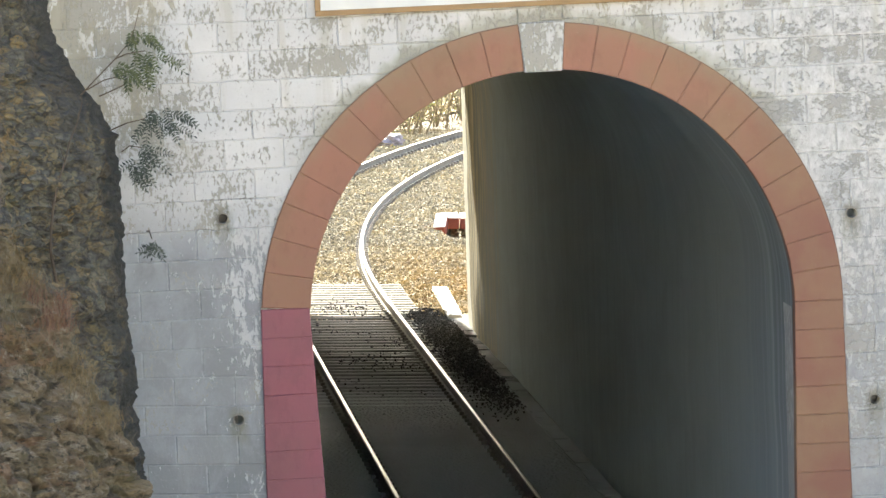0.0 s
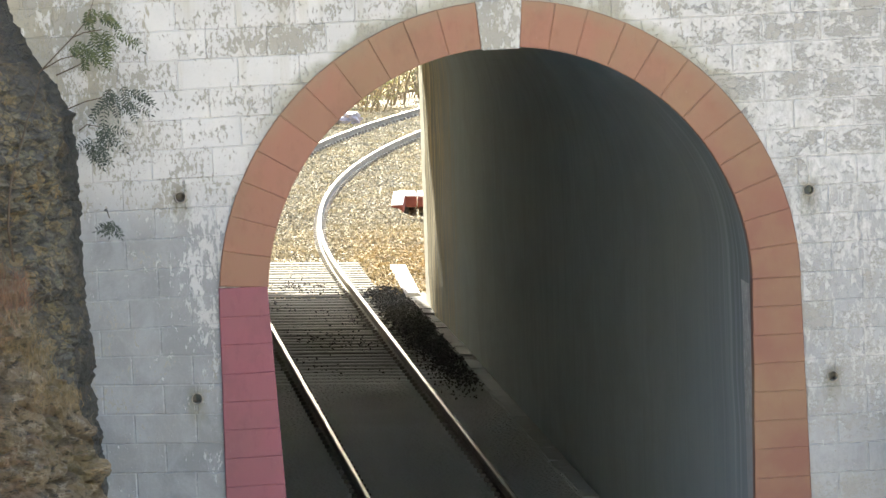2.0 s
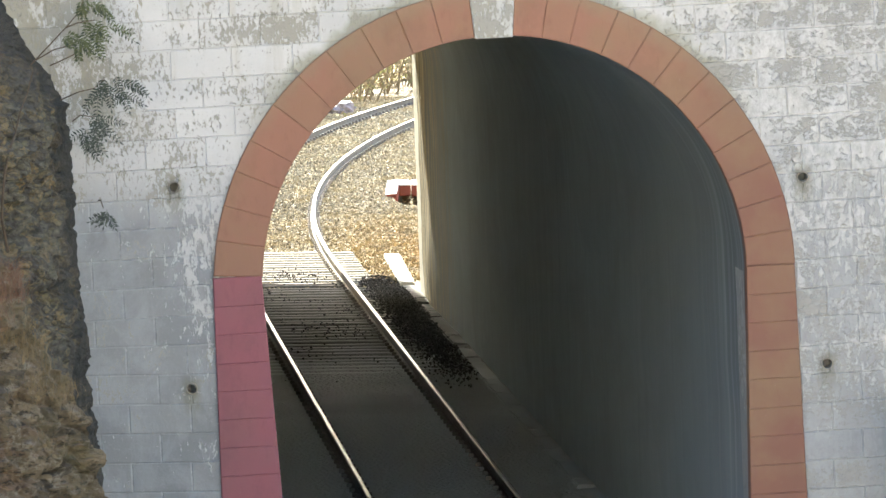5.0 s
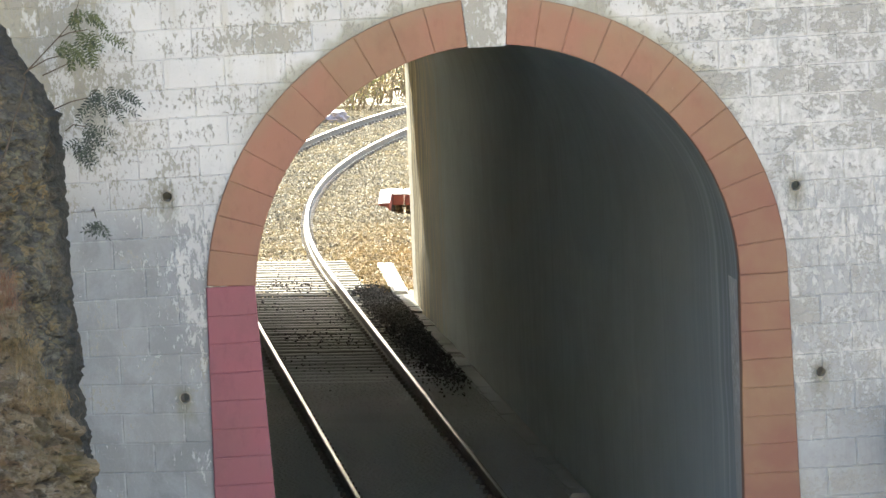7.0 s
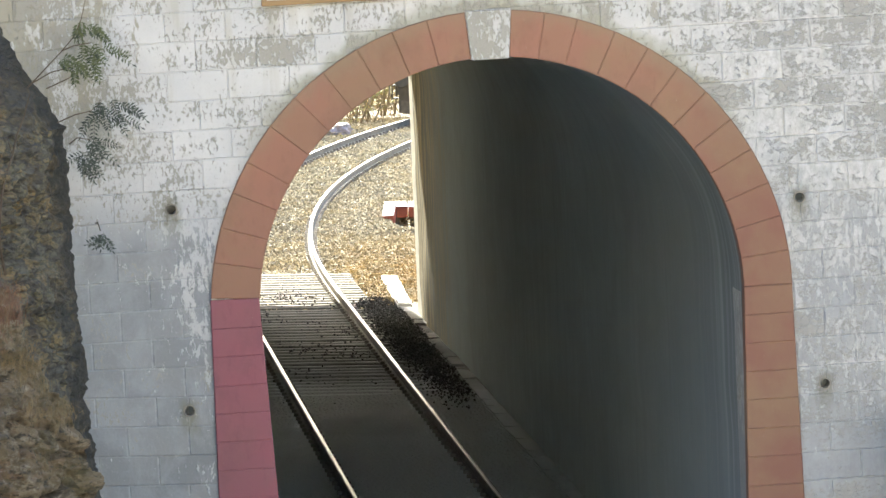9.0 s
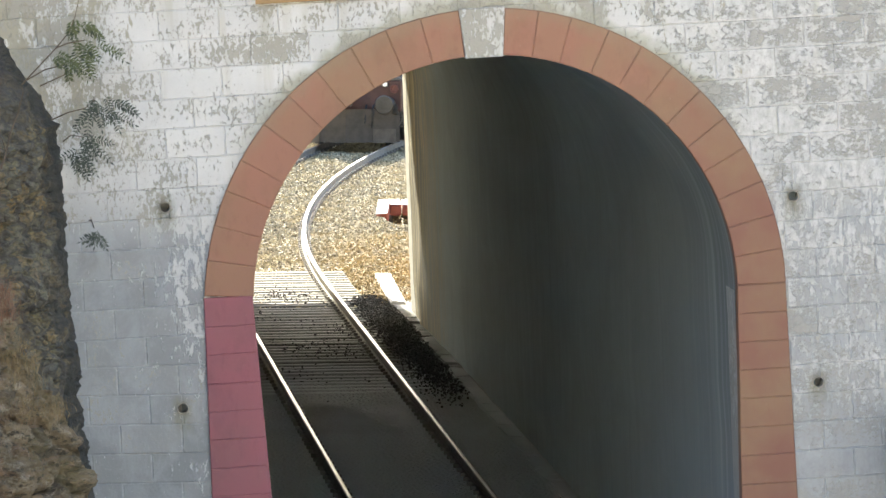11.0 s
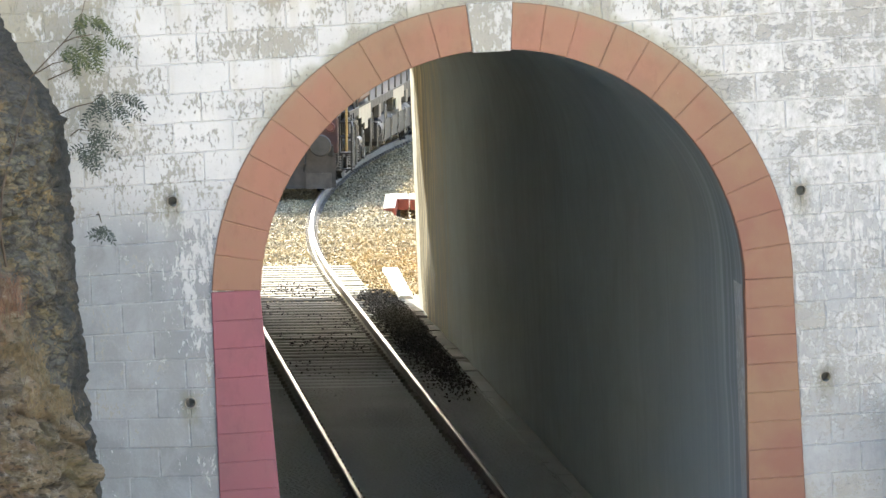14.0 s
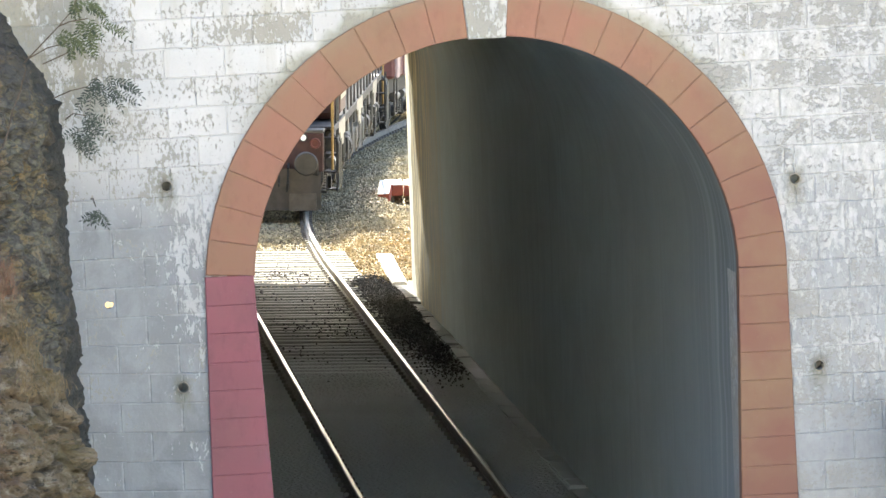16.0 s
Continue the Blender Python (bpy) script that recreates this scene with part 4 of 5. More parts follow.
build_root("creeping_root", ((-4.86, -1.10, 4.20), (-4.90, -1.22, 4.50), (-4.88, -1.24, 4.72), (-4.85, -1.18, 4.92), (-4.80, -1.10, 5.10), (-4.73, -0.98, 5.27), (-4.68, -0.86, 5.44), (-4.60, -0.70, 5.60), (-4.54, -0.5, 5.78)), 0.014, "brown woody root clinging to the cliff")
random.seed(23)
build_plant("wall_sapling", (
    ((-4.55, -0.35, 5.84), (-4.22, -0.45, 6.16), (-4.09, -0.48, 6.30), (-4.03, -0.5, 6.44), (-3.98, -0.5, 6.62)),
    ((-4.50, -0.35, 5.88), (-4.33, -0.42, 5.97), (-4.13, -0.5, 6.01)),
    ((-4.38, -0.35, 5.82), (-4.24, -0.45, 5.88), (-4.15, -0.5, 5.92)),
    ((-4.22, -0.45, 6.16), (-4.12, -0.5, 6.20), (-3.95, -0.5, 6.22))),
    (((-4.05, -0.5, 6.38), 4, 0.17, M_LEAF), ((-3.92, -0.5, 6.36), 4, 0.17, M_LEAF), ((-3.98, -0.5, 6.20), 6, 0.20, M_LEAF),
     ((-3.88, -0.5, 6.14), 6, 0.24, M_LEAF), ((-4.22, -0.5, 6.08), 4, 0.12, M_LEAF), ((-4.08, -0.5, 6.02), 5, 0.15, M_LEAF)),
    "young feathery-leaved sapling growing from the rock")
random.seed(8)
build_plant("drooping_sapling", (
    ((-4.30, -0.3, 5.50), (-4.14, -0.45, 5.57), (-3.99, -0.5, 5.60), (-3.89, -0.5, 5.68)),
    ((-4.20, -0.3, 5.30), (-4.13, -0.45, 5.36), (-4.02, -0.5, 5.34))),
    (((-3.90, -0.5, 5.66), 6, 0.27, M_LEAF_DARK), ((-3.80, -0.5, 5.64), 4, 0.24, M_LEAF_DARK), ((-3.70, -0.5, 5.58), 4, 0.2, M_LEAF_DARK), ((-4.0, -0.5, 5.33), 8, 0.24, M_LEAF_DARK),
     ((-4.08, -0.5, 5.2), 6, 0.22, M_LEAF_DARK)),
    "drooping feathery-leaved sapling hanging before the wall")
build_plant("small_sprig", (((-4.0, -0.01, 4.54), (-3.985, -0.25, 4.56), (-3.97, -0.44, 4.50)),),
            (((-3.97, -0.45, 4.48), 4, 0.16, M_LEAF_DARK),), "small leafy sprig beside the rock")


# ---- scrub beyond the tunnel ----
def build_bush(name, at, height, spread, seed, mats, label):
    rnd = random.Random(seed)
    root = thing(name, None, None, label, "bush")
    root.matrix_world = PLANE @ pose(*at)
    stem = bmesh.new()
    tips = []
    for _ in range(7):
        a = rnd.uniform(0, 2 * math.pi)
        p = Vector((rnd.gauss(0, 0.15), rnd.gauss(0, 0.15), -0.3))
        d = Vector((math.cos(a) * rnd.uniform(0.1, 0.5), math.sin(a) * rnd.uniform(0.1, 0.5), 1))
        r = rnd.uniform(0.018, 0.04)
        n = rnd.randint(5, 7)
        for k in range(n):
            q = p + d.normalized() * height / n * rnd.uniform(0.8, 1.2)
            rod(stem, p, q, r * (1 - k / n * 0.8), 5, r * (1 - (k + 1) / n * 0.8))
            if k > 0:
                for _ in range(2):
                    b = q + Vector((rnd.gauss(0, 0.35), rnd.gauss(0, 0.35), rnd.uniform(0, 0.4))) * spread
                    rod(stem, q, b, r * 0.3, 4, r * 0.1)
                    tips.append(b)
            p = q
            d = (d.normalized() + Vector((rnd.gauss(0, 0.2), rnd.gauss(0, 0.2), 0.1)))
        tips.append(p)
    part("stem", stem, M_TWIG, root)
    for mat in mats:
        bm = bmesh.new()
        for _ in range(190):
            c = rnd.choice(tips) + Vector((rnd.gauss(0, 0.16), rnd.gauss(0, 0.16), rnd.gauss(0, 0.14))) * spread
            u = Vector((rnd.gauss(0, 1), rnd.gauss(0, 1), rnd.gauss(0, 1))).normalized()
            w = u.orthogonal().normalized()
            s = rnd.uniform(0.03, 0.075)
            bm.faces.new([bm.verts.new(c + q) for q in (-u * s, w * s * 0.45, u * s, -w * s * 0.45)])
        part("foliage", bm, mat, root)
    return root


for _i in range(32):
    _s = 85.0 + _i * 1.3
    _o = -2.35 - 1.9 * ((_i * 7) % 5) / 4
    _p = beside(_s, _o)
    build_bush("bank_bush", (_p.x, _p.y, -0.28), random.uniform(1.2, 2.6) * (0.7 if _i < 5 else 1.0), random.uniform(0.7, 1.0), _i + 20,
               (M_DRYLEAF, M_YELLOWLEAF if _i % 3 else M_LEAF), "dry yellow-leaved bush with thin stems on the bank")
for _i in range(12):
    _p = beside(94 + _i * 3.2, -6.2 - (_i % 3))
    build_bush("tall_bush", (_p.x, _p.y, -0.2), random.uniform(3.0, 4.0), 1.3, _i + 70, (M_DRYLEAF, M_LEAF), "tall dry scrub on the bank above the track")


def build_bag():
    bm = bmesh.new()
    bmesh.ops.create_icosphere(bm, subdivisions=3, radius=0.3)
    for v in bm.verts:
        k = 1 + 0.5 * noise.noise(v.co * 6) + 0.3 * noise.noise(v.co * 14)
        v.co = Vector((v.co.x * k * 1.3, v.co.y * k, max(v.co.z * k * 0.8, -0.1)))
    ob = thing("plastic_bag", bm, M_BAG, "crumpled lilac plastic bag lying beside the track", "litter")
    ob.matrix_world = PLANE @ pose(3.95, 92.7, -0.12)


build_bag()
_spots = []
for _ in range(600):
    _p = beside(random.uniform(78, 128), -random.uniform(1.7, 5.0))
    _spots.append((PLANE @ Vector((_p.x, _p.y, -0.28)), 14))
build_grass("bank_grass", _spots, M_STRAW, "dry grass along the outside of the curve", (0.12, 0.42))


# ---- the train ----
LOCO_LENGTH = 23.6
WHEEL = 0.546


def disc(bm, x, y, z, r, half, sides=28, along="x"):
    """A short cylinder about a point, along x or y."""
    d = Vector((half, 0, 0)) if along == "x" else Vector((0, half, 0))
    return rod(bm, Vector((x, y, z)) - d, Vector((x, y, z)) + d, r, sides)


def build_wheelset(parent, y):
    bm = bmesh.new()
    for s in (-1, 1):
        disc(bm, s * 0.85, 0, 0, WHEEL, 0.065)
        disc(bm, s * 0.80, 0, 0, WHEEL + 0.03, 0.018)
        for k in range(6):
            a = k * math.pi / 3
            disc(bm, s * 0.92, 0.3 * math.cos(a), 0.3 * math.sin(a), 0.05, 0.012, 8)
    rod(bm, (-1.0, 0, 0), (1.0, 0, 0), 0.09, 12)
    ob = part("wheelset", bm, M_UNDER, parent, "grimy steel wheels on one axle", True)
    for poly in ob.data.polygons:
        poly.use_smooth = False
    ob.location = (0, y, WHEEL)
    return ob


def build_bogie(parent, y, gap, axles):
    """Side frames, axle boxes, springs, sand pipes; gap: axle spacing."""
    half = gap * (axles - 1) / 2
    for s in (-1, 1):
        bm = bmesh.new()
        box(bm, (s * 1.12 - 0.07, y - half - 0.75, 0.72), (s * 1.12 + 0.07, y + half + 0.75, 0.98), 0.03)
        for k in range(axles):
            ay = y - half + k * gap
            box(bm, (s * 1.18 - 0.13, ay - 0.2, 0.36), (s * 1.18 + 0.13, ay + 0.2, 0.74), 0.03)
            disc(bm, s * 1.33, ay, WHEEL, 0.13, 0.05, 14)
        box(bm, (s * 1.16 - 0.1, y - 0.35, 0.55), (s * 1.16 + 0.12, y + 0.35, 1.02), 0.03)
        bogie = part("bogie_frame", bm, M_UNDER, parent, "cast bogie side frame, grimy")
        for k in range(axles):
            for e in (-0.34, 0.34):
                bm = bmesh.new()
                for c in range(6):
                    disc_z = 0.42 + c * 0.052
                    rod(bm, (s * 1.2, y - half + k * gap + e, disc_z), (s * 1.2, y - half + k * gap + e, disc_z + 0.03), 0.095, 12)
                part("coil_spring", bm, M_GREYPAINT, bogie)
        for e in (-half - 0.62, half + 0.62):
            bm = bmesh.new()
            pipe(bm, [(s * 1.25, y + e, 1.05), (s * 1.25, y + e, 0.6), (s * 1.1, y + e * 1.02, 0.25), (s * 0.9, y + e * 1.03, 0.08)], 0.022)
            part("sand_pipe", bm, M_HANDRAIL, bogie, "pale sand pipe")
        for e in (-0.9, 0.35):
            bm = bmesh.new()
            rod(bm, (s * 1.32, y + e, 0.86), (s * 1.32, y + e + 0.55, 0.86), 0.1, 14)
            part("brake_cylinder", bm, M_GREYPAINT, bogie)


def build_buffer(parent, x, face, out):
    """A side buffer whose plate stands at y = face; out: -1 at the front, 1 at the rear."""
    bm = bmesh.new()
    rod(bm, (x, face - out * 0.62, 0.985), (x, face - out * 0.34, 0.985), 0.155, 20, 0.135)
    b = part("buffer", bm, M_UNDER, parent)
    bm = bmesh.new()
    rod(bm, (x, face - out * 0.36, 0.985), (x, face - out * 0.03, 0.985), 0.105, 20)
    part("plunger", bm, M_GREYPAINT, b, "greased buffer plunger")
    bm = bmesh.new()
    rod(bm, (x, face - out * 0.035, 0.985), (x, face, 0.985), 0.225, 28, 0.20)
    part("buffer_plate", bm, M_BUFFER, b, "worn round buffer plate")


def build_end(root, y, out):
    """Buffer beam, buffers, coupler, hoses, guard and lamps of one end."""
    f = lambda d: y - out * d
    lo, hi = sorted((f(0.62), f(0.80)))
    bm = bmesh.new()
    box(bm, (-1.27, lo, 0.80), (1.27, hi, 1.52), 0.02)
    for k in range(9):
        x = -1.16 + k * 0.29
        rod(bm, (x, f(0.60), 1.48), (x, f(0.63), 1.48), 0.016, 6)
        rod(bm, (x, f(0.60), 0.93), (x, f(0.63), 0.93), 0.016, 6)
    part("buffer_beam", bm, M_LOCORED, root, "dull red riveted buffer beam")
    for s in (-1, 1):
        build_buffer(root, s * 0.98, y, out)
    bm = bmesh.new()
    lo, hi = sorted((f(0.05), f(0.62)))
    box(bm, (-0.12, lo, 1.0), (0.12, hi, 1.2), 0.03)
    lo, hi = sorted((f(-0.08), f(0.2)))
    box(bm, (-0.2, lo, 0.94), (0.02, hi, 1.26), 0.05)
    box(bm, (0.1, lo, 0.94), (0.2, hi, 1.26), 0.03)
    part("coupler", bm, M_UNDER, root, "knuckle coupler")
    for x in (-0.62, -0.45, 0.45, 0.62):
        bm = bmesh.new()
        pipe(bm, [(x, f(0.6), 0.95), (x, f(0.48), 0.86), (x, f(0.42), 0.6), (x * 0.95, f(0.46), 0.42)], 0.026)
        part("brake_hose", bm, M_BLACK, root)
    # guard: a bent sheet with two paler plates
    bm = bmesh.new()
    for s in (-1, 1):
        a = [(0.0, f(0.30)), (0.62, f(0.42)), (1.22, f(0.62))]
        for (x0, y0), (x1, y1) in zip(a, a[1:]):
            grid(bm, [[(s * x0, y0, 0.09), (s * x1, y1, 0.09)], [(s * x0, y0 + out * -0.05, 0.86), (s * x1, y1 + out * -0.05, 0.86)]])
            grid(bm, [[(s * x0, y0 - out * 0.03, 0.09), (s * x1, y1 - out * 0.03, 0.09)], [(s * x0, y0 - out * 0.08, 0.86), (s * x1, y1 - out * 0.08, 0.86)]])
    guard = part("rail_guard", bm, M_GUARD, root, "grimy sheet rail guard")
    for s in (-1, 1):
        bm = bmesh.new()
        vs = []
        for dx, z in ((0.64, 0.08), (1.14, 0.08), (1.14, 0.40), (0.64, 0.40)):
            yy = f(0.42 + (dx - 0.62) / 0.6 * 0.2 - 0.012)
            vs.append(bm.verts.new((s * dx, yy + out * 0.012, z)))
        bm.faces.new(vs)
        back = bmesh.ops.extrude_face_region(bm, geom=list(bm.faces))
        for v in [g for g in back["geom"] if isinstance(g, bmesh.types.BMVert)]:
            v.co.y += out * 0.015
        part("guard_plate", bm, M_GUARD2, guard, "paler bolted plate")
    for s in (-1, 1):
        bm = bmesh.new()
        ring = 18
        for k in range(ring):
            a, b = 2 * math.pi * k / ring, 2 * math.pi * (k + 1) / ring
            rod(bm, (s * 1.12 + 0.085 * math.cos(a), f(0.56), 1.33 + 0.085 * math.sin(a)), (s * 1.12 + 0.085 * math.cos(b), f(0.56), 1.33 + 0.085 * math.sin(b)), 0.02, 6)
        rod(bm, (s * 1.12, f(0.56), 1.33), (s * 1.12, f(0.63), 1.33), 0.085, 18)
        part("marker_lamp", bm, M_REDLAMP, root, "red marker lamp with a raised rim")
        bm = bmesh.new()
        rod(bm, (s * 0.90, f(0.54), 1.44), (s * 0.90, f(0.62), 1.44), 0.075, 18)
        lamp = part("white_lamp", bm, M_UNDER, root)
        bm = bmesh.new()
        rod(bm, (s * 0.90, f(0.53), 1.44), (s * 0.90, f(0.545), 1.44), 0.055, 18)
        part("lens", bm, M_LAMP if out < 0 else M_GLASS, lamp, "lit white lens" if out < 0 else "")


def build_steps(root, x, y, s):
    """A corner ladder with its hooped handrails."""
    bm = bmesh.new()
    for z in (0.42, 0.75, 1.08, 1.38):
        box(bm, (x - 0.14, y - 0.22, z), (x + 0.14, y + 0.22, z + 0.03), 0.006)
    for e in (-0.25, 0.22):
        for d in (-0.14, 0.11):
            box(bm, (x + d, y + e, 0.40), (x + d + 0.03, y + e + 0.03, 1.56))
    part("steps", bm, M_UNDER, root, "open steel corner steps")
    for e in (-0.3, 0.3):
        bm = bmesh.new()
        pipe(bm, [(x + s * 0.17, y + e, 0.5), (x + s * 0.17, y + e, 1.30), (x + s * 0.13, y + e * 0.8, 1.42), (x + s * 0.04, y + e * 0.5, 1.47), (x - s * 0.05, y + e * 0.5, 1.44)], 0.02, 8)
        part("grab_rail", bm, M_PIPE, root, "pale hooped grab rail")


def build_loco():
    root = thing("locomotive", None, None, "diesel locomotive with dull red beam and cream side panels", "locomotive")
    bm = bmesh.new()
    box(bm, (-1.20, 0.8, 1.08), (1.20, 22.8, 1.54), 0.02)
    part("underframe", bm, M_UNDER, root)
    bm = bmesh.new()
    box(bm, (-1.44, 1.3, 1.565), (1.44, 22.3, 1.60), 0.008)
    part("walkway", bm, M_UNDER, root, "grimy steel walkway")
    for y0, y1 in ((0.62, 1.29), (22.31, 22.98)):
        bm = bmesh.new()
        box(bm, (-1.27, y0, 1.525), (1.27, y1, 1.58), 0.01)
        part("end_platform", bm, M_GREYPAINT, root, "grey end platform")
    build_end(root, 0.0, -1)
    build_end(root, LOCO_LENGTH, 1)
    # hoods and cab
    bm = bmesh.new()
    prism(bm, [(-0.90, 1.635), (0.90, 1.635), (0.90, 3.42), (0.78, 3.70), (0.52, 3.92), (0.2, 4.0), (-0.2, 4.0), (-0.52, 3.92), (-0.78, 3.70), (-0.90, 3.42)], 5.3, 22.3)
    hood = part("long_hood", bm, M_LOCORED, root, "long hood, dull red")
    bm = bmesh.new()
    prism(bm, [(-0.90, 1.635), (0.90, 1.635), (0.90, 3.0), (0.78, 3.25), (0.52, 3.43), (0.2, 3.5), (-0.2, 3.5), (-0.52, 3.43), (-0.78, 3.25), (-0.90, 3.0)], 1.25, 3.1)
    part("short_hood", bm, M_LOCORED, root, "short nose, dull red")
    bm = bmesh.new()
    box(bm, (-1.46, 3.1, 1.635), (1.46, 5.3, 4.05), 0.12)
    cab = part("cab", bm, M_LOCORED, root, "driver's cab")
    for s in (-1, 1):
        for y0, y1 in ((3.35, 4.1), (4.3, 5.05)):
            bm = bmesh.new()
            lo, hi = sorted((s * 1.44, s * 1.475))
            box(bm, (lo, y0, 2.75), (hi, y1, 3.45), 0.01)
            part("cab_window", bm, M_GLASS, cab)
        bm = bmesh.new()
        box(bm, (s * 0.7 - 0.5, 3.07, 3.05), (s * 0.7 + 0.5, 3.12, 3.6), 0.01)
        part("windscreen", bm, M_GLASS, cab)
        lo, hi = sorted((s * 1.455, s * 1.475))
        bm = bmesh.new()
        box(bm, (lo, 3.2, 2.0), (hi, 5.2, 2.45), 0.004)
        part("cream_panel", bm, M_CREAM, cab, "cream painted band")
    # hood doors with louvres, and the cream panels
    for s in (-1, 1):
        for k in range(18):
            y0 = 5.45 + k * 0.94
            lo, hi = sorted((s * 0.89, s * 0.925))
            bm = bmesh.new()
            box(bm, (lo, y0, 1.75), (hi, y0 + 0.8, 3.4), 0.012)
            door = part("hood_door", bm, M_LOCORED if k % 5 else M_UNDER, hood)
            bm = bmesh.new()
            lo, hi = sorted((s * 0.92, s * 0.94))
            z0 = 1.95 if k % 2 else 2.3
            box(bm, (lo, y0 + 0.06, z0), (hi, y0 + 0.74, z0 + (0.55 if k % 3 else 0.9)), 0.004)
            part("cream_panel", bm, M_CREAM if k in (0, 6, 14) else M_UNDER, door, "cream painted panel" if k in (0, 6, 14) else "dark louvred panel")
    # handrails
    for s in (-1, 1):
        run = [1.0, 2.4, 3.0] + [5.5 + 1.40 * k for k in range(13)]
        for i, y in enumerate(run):
            bm = bmesh.new()
            rod(bm, (s * 1.42, y, 1.60), (s * 1.42, y, 2.62), 0.022, 8)
            part("stanchion", bm, M_HANDRAIL, root, "pale handrail post")
        for a, b in ((1.0, 3.0), (5.5, 22.3)):
            for z in (2.62, 2.15):
                bm = bmesh.new()
                rod(bm, (s * 1.42, a, z), (s * 1.42, b, z), 0.02, 8)
                part("handrail", bm, M_HANDRAIL, root, "pale handrail")
        for y in (0.80, 22.8):
            bm = bmesh.new()
            rod(bm, (s * 1.43, y, 0.82), (s * 1.43, y, 2.75), 0.027, 10)
            part("corner_post", bm, M_YELLOW, root, "yellow corner handrail")
            bm = bmesh.new()
            rod(bm, (s * 0.75, y, 1.63), (s * 0.75, y, 2.6), 0.025, 8)
            part("end_post", bm, M_HANDRAIL, root)
            build_steps(root, s * 1.38, y + (0.45 if y < 5 else -0.45), s)
            bm = bmesh.new()
            rod(bm, (s * 0.75, y, 2.6), (s * 1.43, y, 2.6), 0.02, 8)
            part("end_rail", bm, M_HANDRAIL, root)
    # gear under the walkway
    for s in (-1, 1):
        bm = bmesh.new()
        box(bm, (s * 0.95 - 0.42, 8.6, 0.45), (s * 0.95 + 0.42, 15.2, 1.07), 0.10)
        part("fuel_tank", bm, M_UNDER, root, "grimy fuel tank")
        for y0 in (7.7, 15.5):
            bm = bmesh.new()
            rod(bm, (s * 1.28, y0, 0.85), (s * 1.28, y0 + 0.62, 0.85), 0.17, 16)
            part("air_reservoir", bm, M_UNDER, root)
        # cream skirts hang in stepped groups; the rest of the sill is dark
        drops = {3: 1.34, 4: 1.20, 5: 1.06, 6: 1.24, 15: 1.36, 16: 1.10, 17: 1.02, 18: 1.30, 27: 1.32, 28: 1.05, 29: 1.26}
        for k in range(34):
            y0 = 1.45 + k * 0.61
            lo, hi = sorted((s * 1.40, s * 1.43))
            bm = bmesh.new()
            box(bm, (lo, y0, drops.get(k, 1.42)), (hi, y0 + 0.59, 1.56), 0.006)
            part("side_skirt", bm, M_CREAM if k in drops else M_UNDER, root, "cream painted side skirt" if k in drops else "")
        for k in range(26):
            y0 = 2.0 + k * 0.76
            x = s * (1.36 + 0.05 * (k % 2))
            bm = bmesh.new()
            kind = k % 4
            if kind == 0:
                box(bm, (s * 1.30 - 0.07, y0, 1.1), (s * 1.30 + 0.07, y0 + 0.4, 1.5), 0.02)
            elif kind == 1:
                pipe(bm, [(x, y0, 1.50), (x, y0, 0.75), (x - s * 0.06, y0 + 0.15, 0.50), (x - s * 0.06, y0 + 0.45, 0.46)], 0.016)
            else:
                r, top = (0.17, 1.12) if kind == 2 else (0.12, 0.92)
                pipe(bm, [(x, y0 - r, 0.50), (x, y0 - r, top)] + [(x, y0 - r * math.cos(q), top + r * math.sin(q)) for q in (0.5, 1.05, 1.57, 2.1, 2.65)] + [(x, y0 + r, top), (x, y0 + r, 0.72)], 0.016)
            part("valve_box" if kind == 0 else "air_pipe", bm, M_GREYPAINT if kind == 0 else M_PIPE, root, "" if kind == 0 else "pale looped air pipe")
    wheels = []
    for y in (3.1, 20.5):
        build_bogie(root, y, 1.75, 3)
        wheels += [build_wheelset(root, y + d) for d in (-1.75, 0, 1.75)]
    return root, wheels


def build_wagon():
    root = thing("covered_wagon", None, None, "dull red covered wagon with pale vertical ribs", "wagon")
    bm = bmesh.new()
    box(bm, (-1.35, 0.65, 0.95), (1.35, 13.35, 1.3), 0.02)
    part("underframe", bm, M_UNDER, root)
    bm = bmesh.new()
    box(bm, (-1.5, 0.75, 1.305), (1.5, 13.25, 3.7), 0.06)
    body = part("body", bm, M_WAGON, root)
    for s in (-1, 1):
        for k in range(10):
            y = 1.02 + k * 1.33
            bm = bmesh.new()
            box(bm, (s * 1.53 - 0.045, y - 0.2, 1.32), (s * 1.53 + 0.045, y + 0.2, 3.6), 0.03)
            part("rib", bm, M_RIB, body, "pale vertical rib")
        for y in (0.0, 14.0):
            build_buffer(root, s * 0.98, y, -1 if y < 1 else 1)
        bm = bmesh.new()
        pipe(bm, [(s * 1.45, 1.1, 1.3), (s * 1.45, 1.1, 0.5), (s * 1.45, 1.5, 0.5), (s * 1.45, 1.5, 1.3)], 0.02)
        part("ladder", bm, M_HANDRAIL, root)
    bm = bmesh.new()
    rows = [[(1.5 * math.sin(a), y, 3.7 + 0.45 * (math.cos(a) - math.cos(1.25)) / (1 - math.cos(1.25))) for a in [(-1.25 + 2.5 * q / 12) for q in range(13)]] for y in (0.75, 13.25)]
    grid(bm, rows)
    part("roof", bm, M_WAGON, root)
    wheels = []
    for y in (2.6, 11.4):
        build_bogie(root, y, 2.0, 2)
        wheels += [build_wheelset(root, y + d) for d in (-1.0, 1.0)]
    return root, wheels


